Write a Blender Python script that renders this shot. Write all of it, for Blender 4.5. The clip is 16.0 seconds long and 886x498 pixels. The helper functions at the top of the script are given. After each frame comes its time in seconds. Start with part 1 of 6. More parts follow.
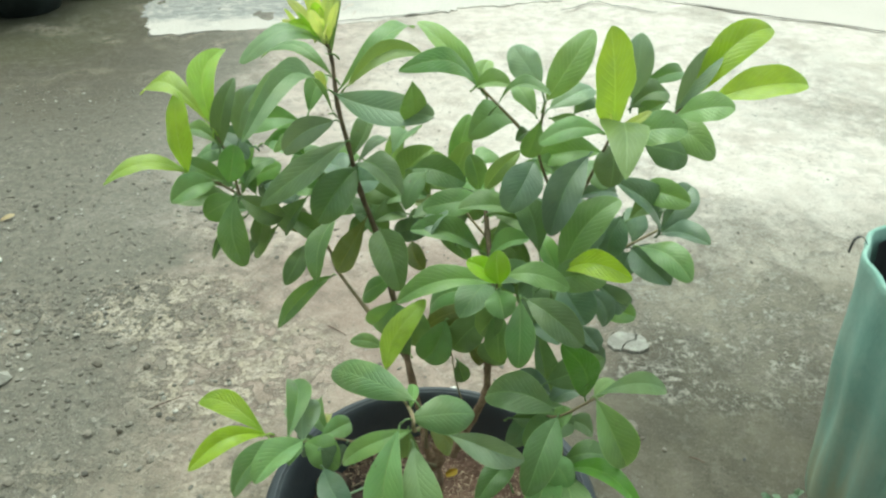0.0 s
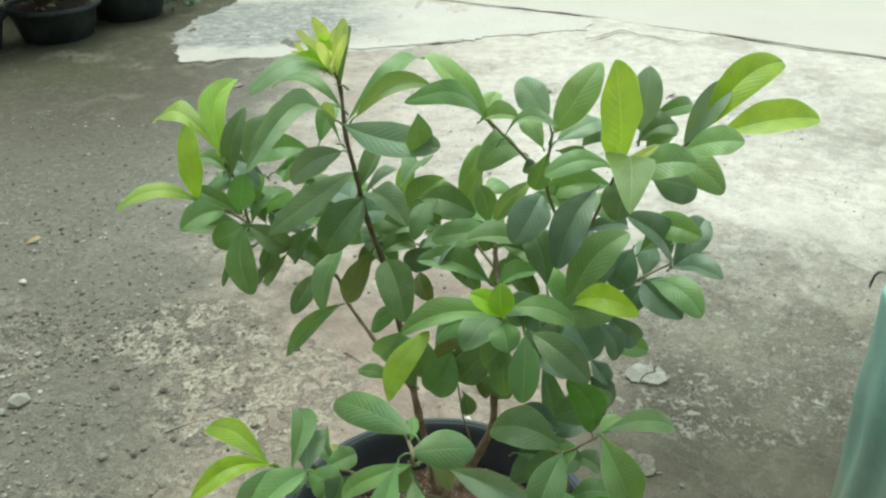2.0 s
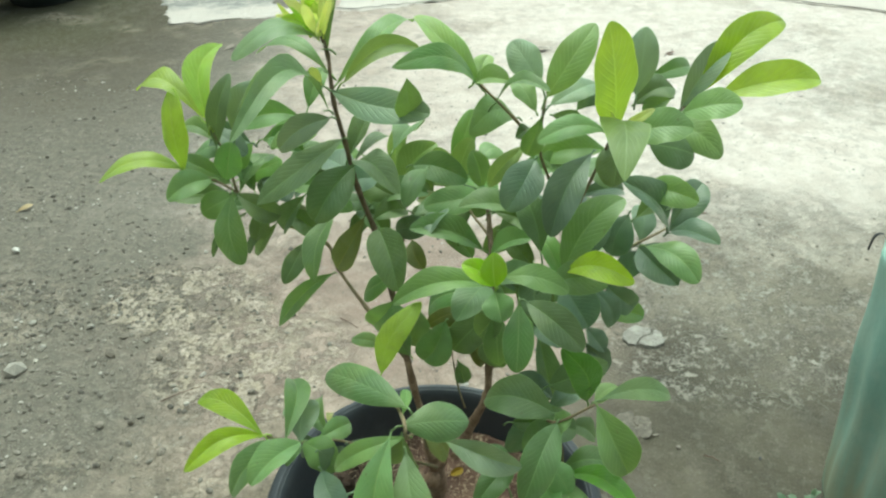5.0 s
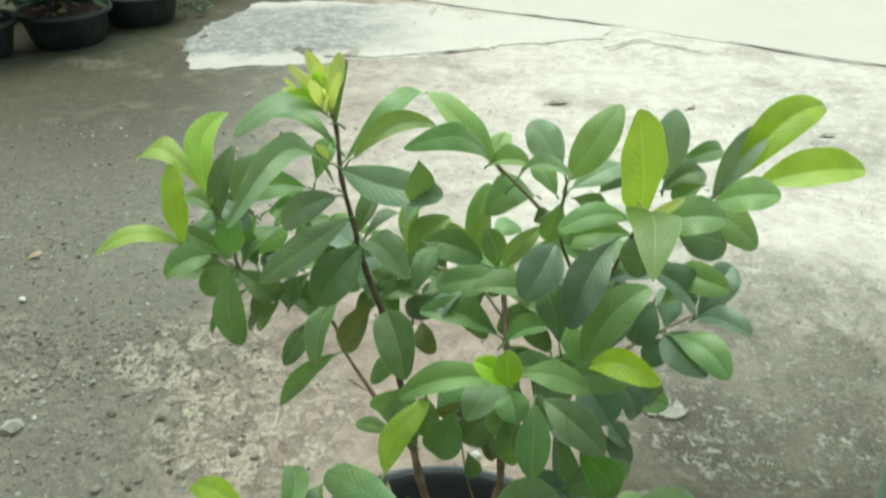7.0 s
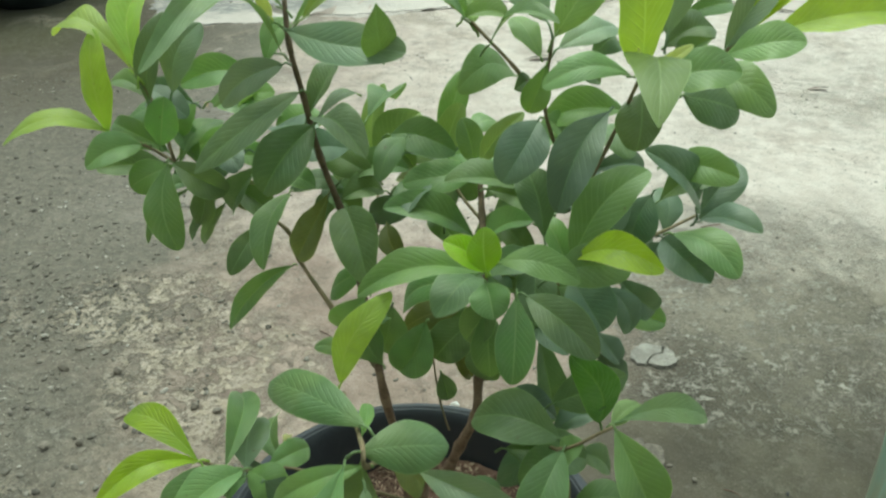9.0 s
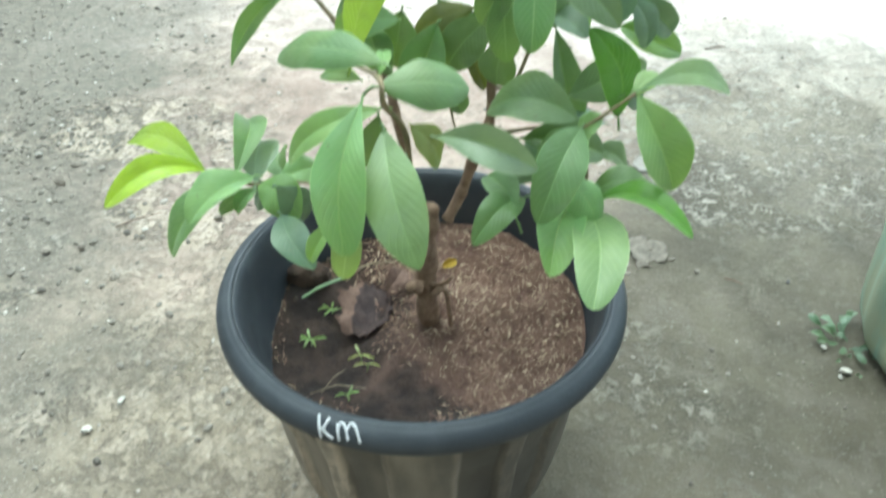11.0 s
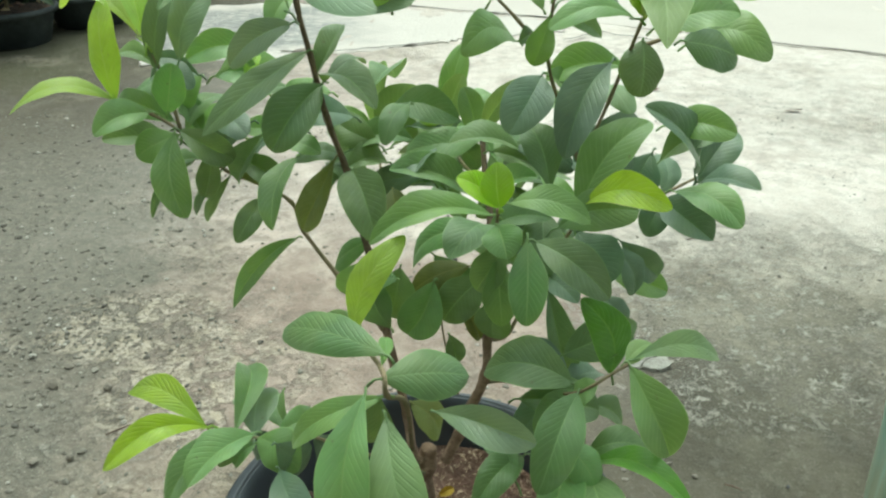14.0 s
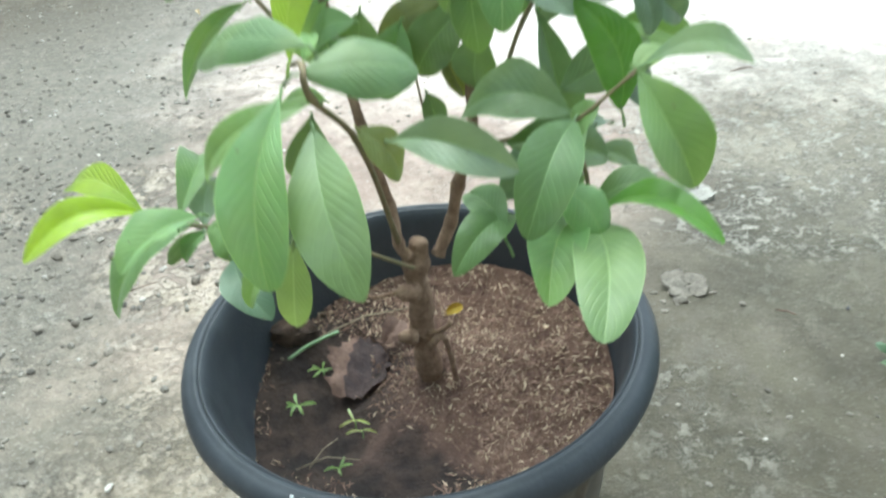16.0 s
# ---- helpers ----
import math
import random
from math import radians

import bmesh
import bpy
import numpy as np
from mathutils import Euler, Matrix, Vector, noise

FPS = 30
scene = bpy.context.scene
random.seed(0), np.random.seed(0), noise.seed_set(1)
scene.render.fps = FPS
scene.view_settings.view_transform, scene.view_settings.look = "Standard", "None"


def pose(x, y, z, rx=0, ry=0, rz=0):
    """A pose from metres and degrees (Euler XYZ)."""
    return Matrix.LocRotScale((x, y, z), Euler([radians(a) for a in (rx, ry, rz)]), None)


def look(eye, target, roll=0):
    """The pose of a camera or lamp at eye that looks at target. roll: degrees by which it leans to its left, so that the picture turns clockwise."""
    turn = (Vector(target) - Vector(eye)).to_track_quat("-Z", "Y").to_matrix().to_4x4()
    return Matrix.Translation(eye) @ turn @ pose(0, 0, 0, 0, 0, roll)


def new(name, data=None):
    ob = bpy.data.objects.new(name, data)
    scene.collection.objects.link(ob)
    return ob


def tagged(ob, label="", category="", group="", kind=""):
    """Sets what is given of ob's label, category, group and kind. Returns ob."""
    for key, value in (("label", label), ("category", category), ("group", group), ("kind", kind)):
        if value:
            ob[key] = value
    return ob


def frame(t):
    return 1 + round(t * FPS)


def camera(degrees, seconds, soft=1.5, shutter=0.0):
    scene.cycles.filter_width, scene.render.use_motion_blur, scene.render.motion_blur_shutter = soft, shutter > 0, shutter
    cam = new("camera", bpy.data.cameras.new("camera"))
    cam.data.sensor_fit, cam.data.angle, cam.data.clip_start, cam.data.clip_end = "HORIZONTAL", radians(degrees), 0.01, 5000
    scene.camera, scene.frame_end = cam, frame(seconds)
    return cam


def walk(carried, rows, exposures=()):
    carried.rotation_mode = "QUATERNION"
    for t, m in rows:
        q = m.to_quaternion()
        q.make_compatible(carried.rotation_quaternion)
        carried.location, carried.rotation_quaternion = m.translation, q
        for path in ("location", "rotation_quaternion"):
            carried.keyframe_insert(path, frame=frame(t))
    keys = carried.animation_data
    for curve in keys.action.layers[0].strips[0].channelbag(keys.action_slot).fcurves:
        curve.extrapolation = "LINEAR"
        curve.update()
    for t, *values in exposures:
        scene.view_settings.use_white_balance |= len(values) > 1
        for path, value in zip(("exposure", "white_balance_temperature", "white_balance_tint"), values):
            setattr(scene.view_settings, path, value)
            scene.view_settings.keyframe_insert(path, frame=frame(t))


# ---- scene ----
cam = camera(56.8, 16.0, 2.3, 0.5)
EXPOSURE = [(0.0, 0.535, 6200, -14), (1.0, 0.405, 6200, -13), (2.0, 0.375, 6150, -13), (3.0, 0.415, 6200, -13), (4.2, 0.495, 6200, -14), (6.5, 0.475, 6250, -14), (7.5, 0.315, 6250, -14), (8.2, 0.155, 6300, -16), (10.3, 0.65, 6050, -9), (11.0, 1.205, 5700, -8), (11.5, 1.425, 5450, 8), (11.8, 1.525, 5300, 13), (12.5, 1.405, 5300, 8), (13.0, 0.75, 5280, 2), (13.4, 0.635, 5600, -18), (14.0, 0.475, 6200, -13), (14.5, 0.475, 6250, -14), (15.2, 0.655, 6150, -11), (15.5, 0.735, 6050, -8), (16.0, 1.19, 5720, -4)]
PATH = [
    (0, (0.043, -0.825, 1.342), (0.006, 0.864, 0.272), 0.0),
    (0.5, (0.052, -0.814, 1.339), (-0.026, 0.88, 0.28), 1.0),
    (1, (0.055, -0.82, 1.348), (-0.023, 0.905, 0.339), 0.8),
    (1.5, (0.061, -0.817, 1.348), (-0.033, 0.907, 0.34), 0.2),
    (2, (0.067, -0.816, 1.345), (-0.036, 0.904, 0.328), -0.4),
    (2.5, (0.07, -0.813, 1.345), (-0.044, 0.907, 0.331), -1.1),
    (3, (0.063, -0.796, 1.34), (-0.089, 0.901, 0.294), -1.7),
    (3.5, (0.069, -0.796, 1.343), (-0.045, 0.89, 0.273), -1.4),
    (4, (0.074, -0.797, 1.343), (-0.029, 0.871, 0.244), -1.4),
    (6.5, (0.072, -0.769, 1.349), (-0.03, 0.904, 0.258), 0.2),
    (7, (0.073, -0.716, 1.353), (-0.065, 1.003, 0.34), -0.4),
    (7.5, (0.072, -0.687, 1.325), (-0.051, 1.069, 0.376), -1.6),
    (8, (0.079, -0.657, 1.276), (-0.069, 1.047, 0.24), -1.5),
    (8.2, (0.085, -0.645, 1.26), (-0.028, 1.057, 0.217), -0.2),
    (10.3, (0.07, -0.716, 1.113), (0.002, 0.932, -0.018), -0.3),
    (10.4, (0.069, -0.722, 1.104), (0.006, 0.917, -0.041), 0.1),
    (10.5, (0.07, -0.728, 1.091), (0.007, 0.906, -0.061), -0.1),
    (11, (0.066, -0.748, 1.038), (-0.003, 0.803, -0.223), -0.4),
    (11.5, (0.05, -0.779, 0.995), (-0.046, 0.731, -0.313), -1.1),
    (12, (0.043, -0.803, 0.991), (-0.049, 0.697, -0.328), -0.8),
    (12.5, (0.052, -0.785, 1.027), (-0.017, 0.797, -0.194), 0.1),
    (13, (0.061, -0.754, 1.074), (0.026, 0.9, -0.05), 1.6),
    (13.5, (0.058, -0.726, 1.118), (0.013, 1.019, 0.14), 0.3),
    (14, (0.057, -0.71, 1.13), (0.009, 1.051, 0.183), -0.5),
    (14.5, (0.052, -0.732, 1.111), (-0.013, 1.0, 0.113), -2.7),
    (15, (0.086, -0.725, 1.082), (0.023, 0.964, 0.013), -4.9),
    (15.2, (0.099, -0.716, 1.077), (0.019, 0.962, -0.008), -5.1),
    (15.5, (0.114, -0.708, 1.053), (-0.008, 0.947, -0.065), -5.9),
    (16, (0.111, -0.655, 0.934), (-0.058, 0.983, -0.202), -6.4),
]
walk(cam, [(t, look(eye, target, roll)) for t, eye, target, roll in PATH], EXPOSURE)

# ---- daylight: bright overcast sky, soft high sun from ahead ----
world = bpy.data.worlds.new("sky")
scene.world = world
world.use_nodes = True
wn, wl = world.node_tree.nodes, world.node_tree.links
sky = wn.new("ShaderNodeTexSky")
sky.sky_type, sky.sun_disc = "NISHITA", False
sky.sun_elevation, sky.sun_rotation = radians(70), radians(-13)
sky.air_density, sky.dust_density = 1.0, 4.0
soft = wn.new("ShaderNodeHueSaturation")
soft.inputs["Saturation"].default_value = 0.35
wl.new(sky.outputs[0], soft.inputs["Color"])
wl.new(soft.outputs[0], wn["Background"].inputs["Color"])
wn["Background"].inputs["Strength"].default_value = 0.15
sun = new("sun", bpy.data.lights.new("sun", "SUN"))
sun.data.energy, sun.data.angle, sun.data.color = 1.1, radians(55), (1.0, 0.96, 0.88)
sun.matrix_basis = look((-0.5, 2.2, 6.2), (0, 0, 0))


# ---- materials ----
class Nodes:
    """A small writer of node materials."""

    def __init__(self, name):
        self.mat = bpy.data.materials.new(name)
        self.mat.use_nodes = True
        self.tree = self.mat.node_tree
        self.bsdf = self.tree.nodes["Principled BSDF"]
        self.out = self.tree.nodes["Material Output"]
        self.where = self.tree.nodes.new("ShaderNodeNewGeometry").outputs["Position"]

    def node(self, kind, **values):
        n = self.tree.nodes.new(kind)
        for key, value in values.items():
            if key in n.inputs:
                self.put(n.inputs[key], value)
        return n

    def put(self, socket, value):
        if isinstance(value, bpy.types.NodeSocket):
            self.tree.links.new(value, socket)
        else:
            socket.default_value = value

    def noise(self, scale, detail=4.0, rough=0.6, vector=None, distortion=0.0):
        n = self.node("ShaderNodeTexNoise", Scale=scale, Detail=detail, Roughness=rough, Distortion=distortion)
        self.tree.links.new(vector or self.where, n.inputs["Vector"])
        return n.outputs["Fac"]

    def cells(self, scale, vector=None):
        n = self.node("ShaderNodeTexVoronoi", Scale=scale)
        self.tree.links.new(vector or self.where, n.inputs["Vector"])
        return n.outputs["Distance"]

    def step(self, value, low, high, a=0.0, b=1.0):
        n = self.node("ShaderNodeMapRange")
        for i, v in enumerate((value, low, high, a, b)):
            self.put(n.inputs[i], v)
        n.interpolation_type = "SMOOTHSTEP"
        return n.outputs[0]

    def sum(self, op, a, b):
        n = self.node("ShaderNodeMath")
        n.operation = op
        self.put(n.inputs[0], a)
        self.put(n.inputs[1], b)
        return n.outputs[0]

    def mix(self, fac, a, b):
        n = self.node("ShaderNodeMix")
        n.data_type = "RGBA"
        for i, v in ((0, fac), (6, a), (7, b)):
            self.put(n.inputs[i], v if isinstance(v, bpy.types.NodeSocket) or i == 0 else (*v, 1.0))
        return n.outputs[2]

    def axis(self, name):
        n = self.node("ShaderNodeSeparateXYZ")
        self.tree.links.new(self.where, n.inputs[0])
        return n.outputs[name]

    def bump(self, height, strength, distance):
        n = self.node("ShaderNodeBump", Height=height, Strength=strength, Distance=distance)
        self.put(self.bsdf.inputs["Normal"], n.outputs[0])
        return n.outputs[0]

    def set(self, **values):
        for key, value in values.items():
            name = key.replace("_", " ").title().replace("Ior", "IOR")
            if isinstance(value, tuple) and len(value) == 3 and "Color" in name:
                value = (*value, 1.0)
            self.put(self.bsdf.inputs[name], value)
        return self.mat


def ground_material():
    n = Nodes("worn concrete and gravel")
    x, y = n.axis("X"), n.axis("Y")
    big, mid, fine = n.noise(0.9, 3), n.noise(4.5, 5, 0.65), n.noise(38, 6, 0.7)
    grit = n.noise(160, 3, 0.7)
    sway = n.sum("MULTIPLY", n.sum("SUBTRACT", mid, 0.5), 0.9)

    def spot(cx, cy, rx, ry):
        dx = n.sum("DIVIDE", n.sum("SUBTRACT", x, cx), rx)
        dy = n.sum("DIVIDE", n.sum("SUBTRACT", y, cy), ry)
        d = n.sum("ADD", n.sum("MULTIPLY", dx, dx), n.sum("MULTIPLY", dy, dy))
        return n.step(n.sum("ADD", d, n.sum("MULTIPLY", sway, 1.6)), 0.5, 1.3, 1.0, 0.0)

    # loose gravel on one side, bare earth in the middle, cleaner cement further off
    edge = n.sum("ADD", n.sum("ADD", x, sway), n.sum("MULTIPLY", y, 0.1))
    gravel = n.step(edge, -0.82, -0.3, 1.0, 0.0)
    # far ground is also painted paler for the brightness of the open sky
    far = n.step(n.sum("ADD", y, n.sum("MULTIPLY", sway, 0.7)), 1.06, 1.85)
    far = n.sum("MULTIPLY", far, n.step(n.sum("ADD", x, sway), -1.5, 0.5))
    # right of the pot: damp ground and painted shade share this dark mask
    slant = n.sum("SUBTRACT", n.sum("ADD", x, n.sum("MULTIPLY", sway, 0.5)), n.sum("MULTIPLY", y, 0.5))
    damp_shade = n.sum("MULTIPLY", n.step(slant, -0.19, 0.08), n.step(n.sum("ADD", y, n.sum("MULTIPLY", sway, 0.6)), 1.35, 0.55))
    damp_shade = n.sum("MULTIPLY", damp_shade, n.step(n.sum("ADD", y, n.sum("MULTIPLY", sway, 0.4)), -0.24, 0.06, 0.5, 1.0))
    # the ground gets darker towards the far left
    dark_corner = n.sum("MULTIPLY", n.step(x, -0.7, -1.8), n.step(n.sum("ADD", y, sway), 1.6, 3.0))
    earth = n.mix(n.step(mid, 0.38, 0.62), (0.315, 0.238, 0.196), (0.44, 0.35, 0.29))
    tan = n.mix(n.step(mid, 0.38, 0.62), (0.18, 0.155, 0.107), (0.285, 0.246, 0.18))
    earth = n.mix(n.step(n.sum("ADD", y, sway), 0.15, 0.75, 0.9, 0.0), earth, tan)
    grey = n.mix(n.step(mid, 0.38, 0.62), (0.225, 0.2, 0.155), (0.33, 0.295, 0.235))
    earth = n.mix(n.step(n.sum("ADD", x, n.sum("MULTIPLY", sway, 0.4)), 0.28, 0.6), earth, grey)
    stone = n.mix(n.step(fine, 0.38, 0.62), (0.213, 0.194, 0.155), (0.143, 0.131, 0.106))
    base = n.mix(gravel, earth, stone)
    scab = n.step(n.noise(13, 10, 0.78, distortion=0.25), 0.455, 0.5)
    scab = n.sum("MULTIPLY", scab, n.step(n.noise(85, 5, 0.75, distortion=0.6), 0.42, 0.48, 0.25, 1.0))
    places = n.sum("MAXIMUM", n.sum("MAXIMUM", spot(-0.74, 0.98, 0.26, 0.17), spot(-0.5, 0.74, 0.26, 0.24)), n.sum("MULTIPLY", n.sum("MAXIMUM", spot(-0.34, -0.02, 0.24, 0.26), spot(-0.42, 0.36, 0.13, 0.16)), 0.4))
    places = n.sum("MAXIMUM", places, n.step(n.noise(1.9, 2), 0.52, 0.66, 0.0, 0.5))
    places = n.sum("MULTIPLY", places, n.sum("SUBTRACT", 1.0, n.sum("MULTIPLY", damp_shade, 0.75)))
    scab = n.sum("MULTIPLY", scab, places)
    base = n.mix(n.sum("MULTIPLY", far, 0.93), base, n.mix(n.step(n.noise(11, 7, 0.7), 0.4, 0.62), n.mix(n.step(n.noise(2.6, 5), 0.38, 0.62), (0.6, 0.525, 0.465), (0.7, 0.625, 0.56)), (0.76, 0.695, 0.63)))
    base = n.mix(n.sum("MULTIPLY", damp_shade, 0.9), base, n.mix(n.step(mid, 0.35, 0.65), (0.05, 0.044, 0.026), (0.09, 0.08, 0.05)))
    moss = n.sum("MULTIPLY", n.step(n.sum("ADD", x, sway), -1.5, -2.0), n.step(n.sum("ADD", y, sway), 2.5, 3.3))
    base = n.mix(n.sum("MULTIPLY", dark_corner, 0.92), base, n.mix(moss, n.mix(n.step(mid, 0.4, 0.62), (0.06, 0.05, 0.031), (0.082, 0.068, 0.042)), (0.066, 0.063, 0.028)))
    base = n.mix(n.sum("MULTIPLY", scab, 0.8), base, n.mix(n.step(n.noise(21, 4), 0.35, 0.65), (0.62, 0.535, 0.44), (0.48, 0.41, 0.31)))
    # broken remains of the cement skin: ragged pale crumbs and curls
    worm = n.step(n.sum("ABSOLUTE", n.sum("SUBTRACT", n.noise(24, 7, 0.7, distortion=1.3), 0.5), 0.0), 0.012, 0.04, 1.0, 0.0)
    crumb = n.step(n.noise(34, 9, 0.78, distortion=0.3), 0.525, 0.56)
    worm = n.sum("MAXIMUM", n.sum("MULTIPLY", worm, n.step(n.noise(12, 3), 0.45, 0.56)), crumb)
    left_over = n.sum("MAXIMUM", n.sum("MAXIMUM", spot(0.7, 1.02, 0.42, 0.44), spot(1.0, 1.42, 0.36, 0.26)), n.sum("MAXIMUM", spot(1.6, 2.6, 0.5, 0.6), n.sum("MULTIPLY", spot(0.36, 0.22, 0.13, 0.22), 0.45)))
    left_over = n.sum("MULTIPLY", left_over, n.step(n.noise(6.5, 4), 0.36, 0.56, 0.25, 1.0))
    fleck = n.sum("MAXIMUM", n.sum("MULTIPLY", worm, n.sum("MULTIPLY", left_over, 0.9)), n.sum("MULTIPLY", crumb, n.sum("MULTIPLY", n.step(n.noise(3.3, 4), 0.44, 0.64, 0.02, 0.32), n.step(damp_shade, 0.2, 1.0, 1.0, 0.4))))
    fleck = n.sum("MULTIPLY", fleck, n.step(dark_corner, 0.0, 0.6, 1.0, 0.15))
    base = n.mix(n.sum("MULTIPLY", fleck, 0.72), base, (0.56, 0.525, 0.45))
    fleck = n.sum("MULTIPLY", fleck, n.step(far, 0.2, 1.0, 1.0, 0.4))
    blot = n.step(n.noise(16, 8, 0.75, distortion=0.4), 0.52, 0.42)
    blot = n.sum("MULTIPLY", blot, n.step(far, 0.2, 1.0, 1.0, 0.45))
    base = n.mix(n.sum("MULTIPLY", blot, n.step(n.noise(2.3, 3), 0.35, 0.65, 0.1, 0.5)), base, (0.15, 0.13, 0.105))
    dry = n.step(damp_shade, 0.2, 1.0, 1.0, 0.4)
    base = n.mix(n.sum("MULTIPLY", n.step(grit, 0.58, 0.66, 0.0, 0.34), dry), base, (0.58, 0.54, 0.47))
    base = n.mix(n.step(n.noise(75, 4, 0.7), 0.4, 0.32, 0.0, 0.5), base, (0.11, 0.095, 0.075))
    height = n.sum("ADD", n.sum("MULTIPLY", fine, 0.6), n.sum("MULTIPLY", scab, 0.5))
    height = n.sum("ADD", height, n.sum("MULTIPLY", grit, 0.25))
    height = n.sum("ADD", height, n.sum("MULTIPLY", fleck, 0.4))
    n.bump(height, 0.85, 0.012)
    return n.set(base_color=base, roughness=n.step(damp_shade, 0.0, 1.0, 0.92, 0.75))


def cement_material():
    n = Nodes("white cement")
    x, y = n.axis("X"), n.axis("Y")
    flow = n.node("ShaderNodeMapping")
    n.tree.links.new(n.where, flow.inputs[0])
    flow.inputs["Scale"].default_value = (0.55, 1.0, 1.0)
    flow.inputs["Rotation"].default_value = (0, 0, 0.35)
    rough = n.noise(16, 9, 0.78, vector=flow.outputs[0], distortion=1.6)
    left = n.step(n.sum("ADD", x, n.sum("MULTIPLY", n.noise(2.2, 3), 0.9)), -0.5, 0.15, 1.0, 0.0)
    # the wet grey middle; the lower and far margins have dried white
    inside = n.sum("SUBTRACT", y, n.sum("MULTIPLY", n.sum("ADD", x, 1.6), 0.12))
    inside = n.sum("ADD", inside, n.sum("MULTIPLY", n.sum("SUBTRACT", n.noise(5, 5), 0.5), 0.5))
    inside = n.sum("MULTIPLY", n.step(inside, 3.5, 3.66), n.step(inside, 4.7, 4.5))
    marks = n.sum("MULTIPLY", n.sum("MULTIPLY", left, inside), n.step(rough, 0.42, 0.52, 0.3, 1.0))
    base = n.mix(n.noise(3, 4), (0.69, 0.635, 0.58), (0.58, 0.53, 0.48))
    base = n.mix(n.sum("MULTIPLY", marks, 0.85), base, (0.23, 0.235, 0.225))
    base = n.mix(n.sum("MULTIPLY", n.step(n.noise(34, 8, 0.8, vector=flow.outputs[0], distortion=0.8), 0.54, 0.6), n.sum("MULTIPLY", left, 0.5)), base, (0.72, 0.69, 0.64))
    base = n.mix(n.step(n.noise(26, 6, 0.75), 0.4, 0.33, 0.0, 0.3), base, (0.3, 0.27, 0.23))
    n.bump(n.sum("ADD", n.sum("MULTIPLY", rough, left), n.noise(40, 5)), 0.6, 0.02)
    return n.set(base_color=base, roughness=0.85)


def slab_material():
    n = Nodes("clean concrete slab")
    base = n.mix(n.noise(1.5, 5), (0.65, 0.59, 0.535), (0.54, 0.485, 0.435))
    base = n.mix(n.step(n.noise(30, 5, 0.7), 0.33, 0.42, 0.2, 0.0), base, (0.3, 0.28, 0.24))
    n.bump(n.noise(50, 6, 0.7), 0.4, 0.008)
    return n.set(base_color=base, roughness=0.9)


def leaf_material(name, colour, vein, clear=0.28, rough=0.42):
    """Waxy leaf: pale midrib, side veins and margin; light coming through it turns yellower."""
    n = Nodes(name)
    uv = n.node("ShaderNodeTexCoord").outputs["UV"]
    part = n.node("ShaderNodeSeparateXYZ")
    n.tree.links.new(uv, part.inputs[0])
    s, u = part.outputs["X"], part.outputs["Y"]
    side = n.sum("ABSOLUTE", n.sum("SUBTRACT", u, 0.5), 0.0)
    rib = n.step(side, 0.006, 0.03, 1.0, 0.0)
    margin = n.step(side, 0.478, 0.496)
    chance = n.node("ShaderNodeObjectInfo").outputs["Random"]
    sway = n.sum("MULTIPLY", n.sum("SUBTRACT", n.noise(30, 2), 0.5), 0.5)
    rows = n.sum("FRACT", n.sum("ADD", n.sum("SUBTRACT", n.sum("MULTIPLY", s, 12.0), n.sum("MULTIPLY", side, 7.0)), n.sum("ADD", sway, n.sum("MULTIPLY", n.step(u, 0.49, 0.51), 0.4))), 0.0)
    rows = n.step(n.sum("ABSOLUTE", n.sum("SUBTRACT", rows, 0.5), 0.0), 0.02, 0.2, 1.0, 0.0)
    rows = n.sum("MULTIPLY", rows, n.step(side, 0.44, 0.3, 0.2, 1.0))
    hue = n.node("ShaderNodeHueSaturation", Color=(*colour, 1.0))
    n.put(hue.inputs["Hue"], n.step(chance, 0, 1, 0.49, 0.514))
    n.put(hue.inputs["Value"], n.step(n.sum("FRACT", n.sum("MULTIPLY", chance, 7.3), 0.0), 0, 1, 0.8, 1.22))
    n.put(hue.inputs["Saturation"], n.step(n.sum("FRACT", n.sum("MULTIPLY", chance, 13.7), 0.0), 0, 1, 0.92, 1.1))
    cloud = n.noise(45, 4, 0.6)
    base = n.mix(n.step(cloud, 0.35, 0.7, 0.0, 0.4), hue.outputs[0], tuple(c * 0.66 for c in colour))
    base = n.mix(n.step(n.noise(17, 3, 0.5), 0.42, 0.68, 0.0, 0.34), base, (colour[0] * 1.45, colour[1] * 1.22, colour[2] * 0.95))
    # uneven pale patches, the sky's sheen on the wax put into the colour
    base = n.mix(n.step(n.noise(24, 5, 0.65, distortion=0.5), 0.46, 0.66, 0.0, 0.11), base, (0.4, 0.5, 0.4))
    base = n.mix(n.sum("MULTIPLY", rows, 0.17), base, vein)
    base = n.mix(n.sum("MULTIPLY", rib, 0.6), base, vein)
    base = n.mix(n.sum("MULTIPLY", margin, 0.6), base, tuple(min(0.85, c * 1.25) for c in vein))
    spots = n.step(n.noise(130, 3, 0.6), 0.69, 0.75, 0.0, 0.5)
    base = n.mix(spots, base, (0.16, 0.12, 0.05))
    height = n.sum("SUBTRACT", n.sum("MULTIPLY", cloud, 0.3), n.sum("MULTIPLY", rows, 0.3))
    normal = n.bump(height, 0.6 if clear > 0.41 else 0.4, 0.0018)
    n.set(base_color=base, roughness=n.step(cloud, 0.3, 0.7, rough - 0.06, rough + 0.1), sheen_weight=0.18, sheen_roughness=0.5)
    n.bsdf.inputs["Specular IOR Level"].default_value = 0.9
    warm = n.node("ShaderNodeMix")
    warm.data_type, warm.blend_type = "RGBA", "MULTIPLY"
    n.put(warm.inputs[0], 1.0)
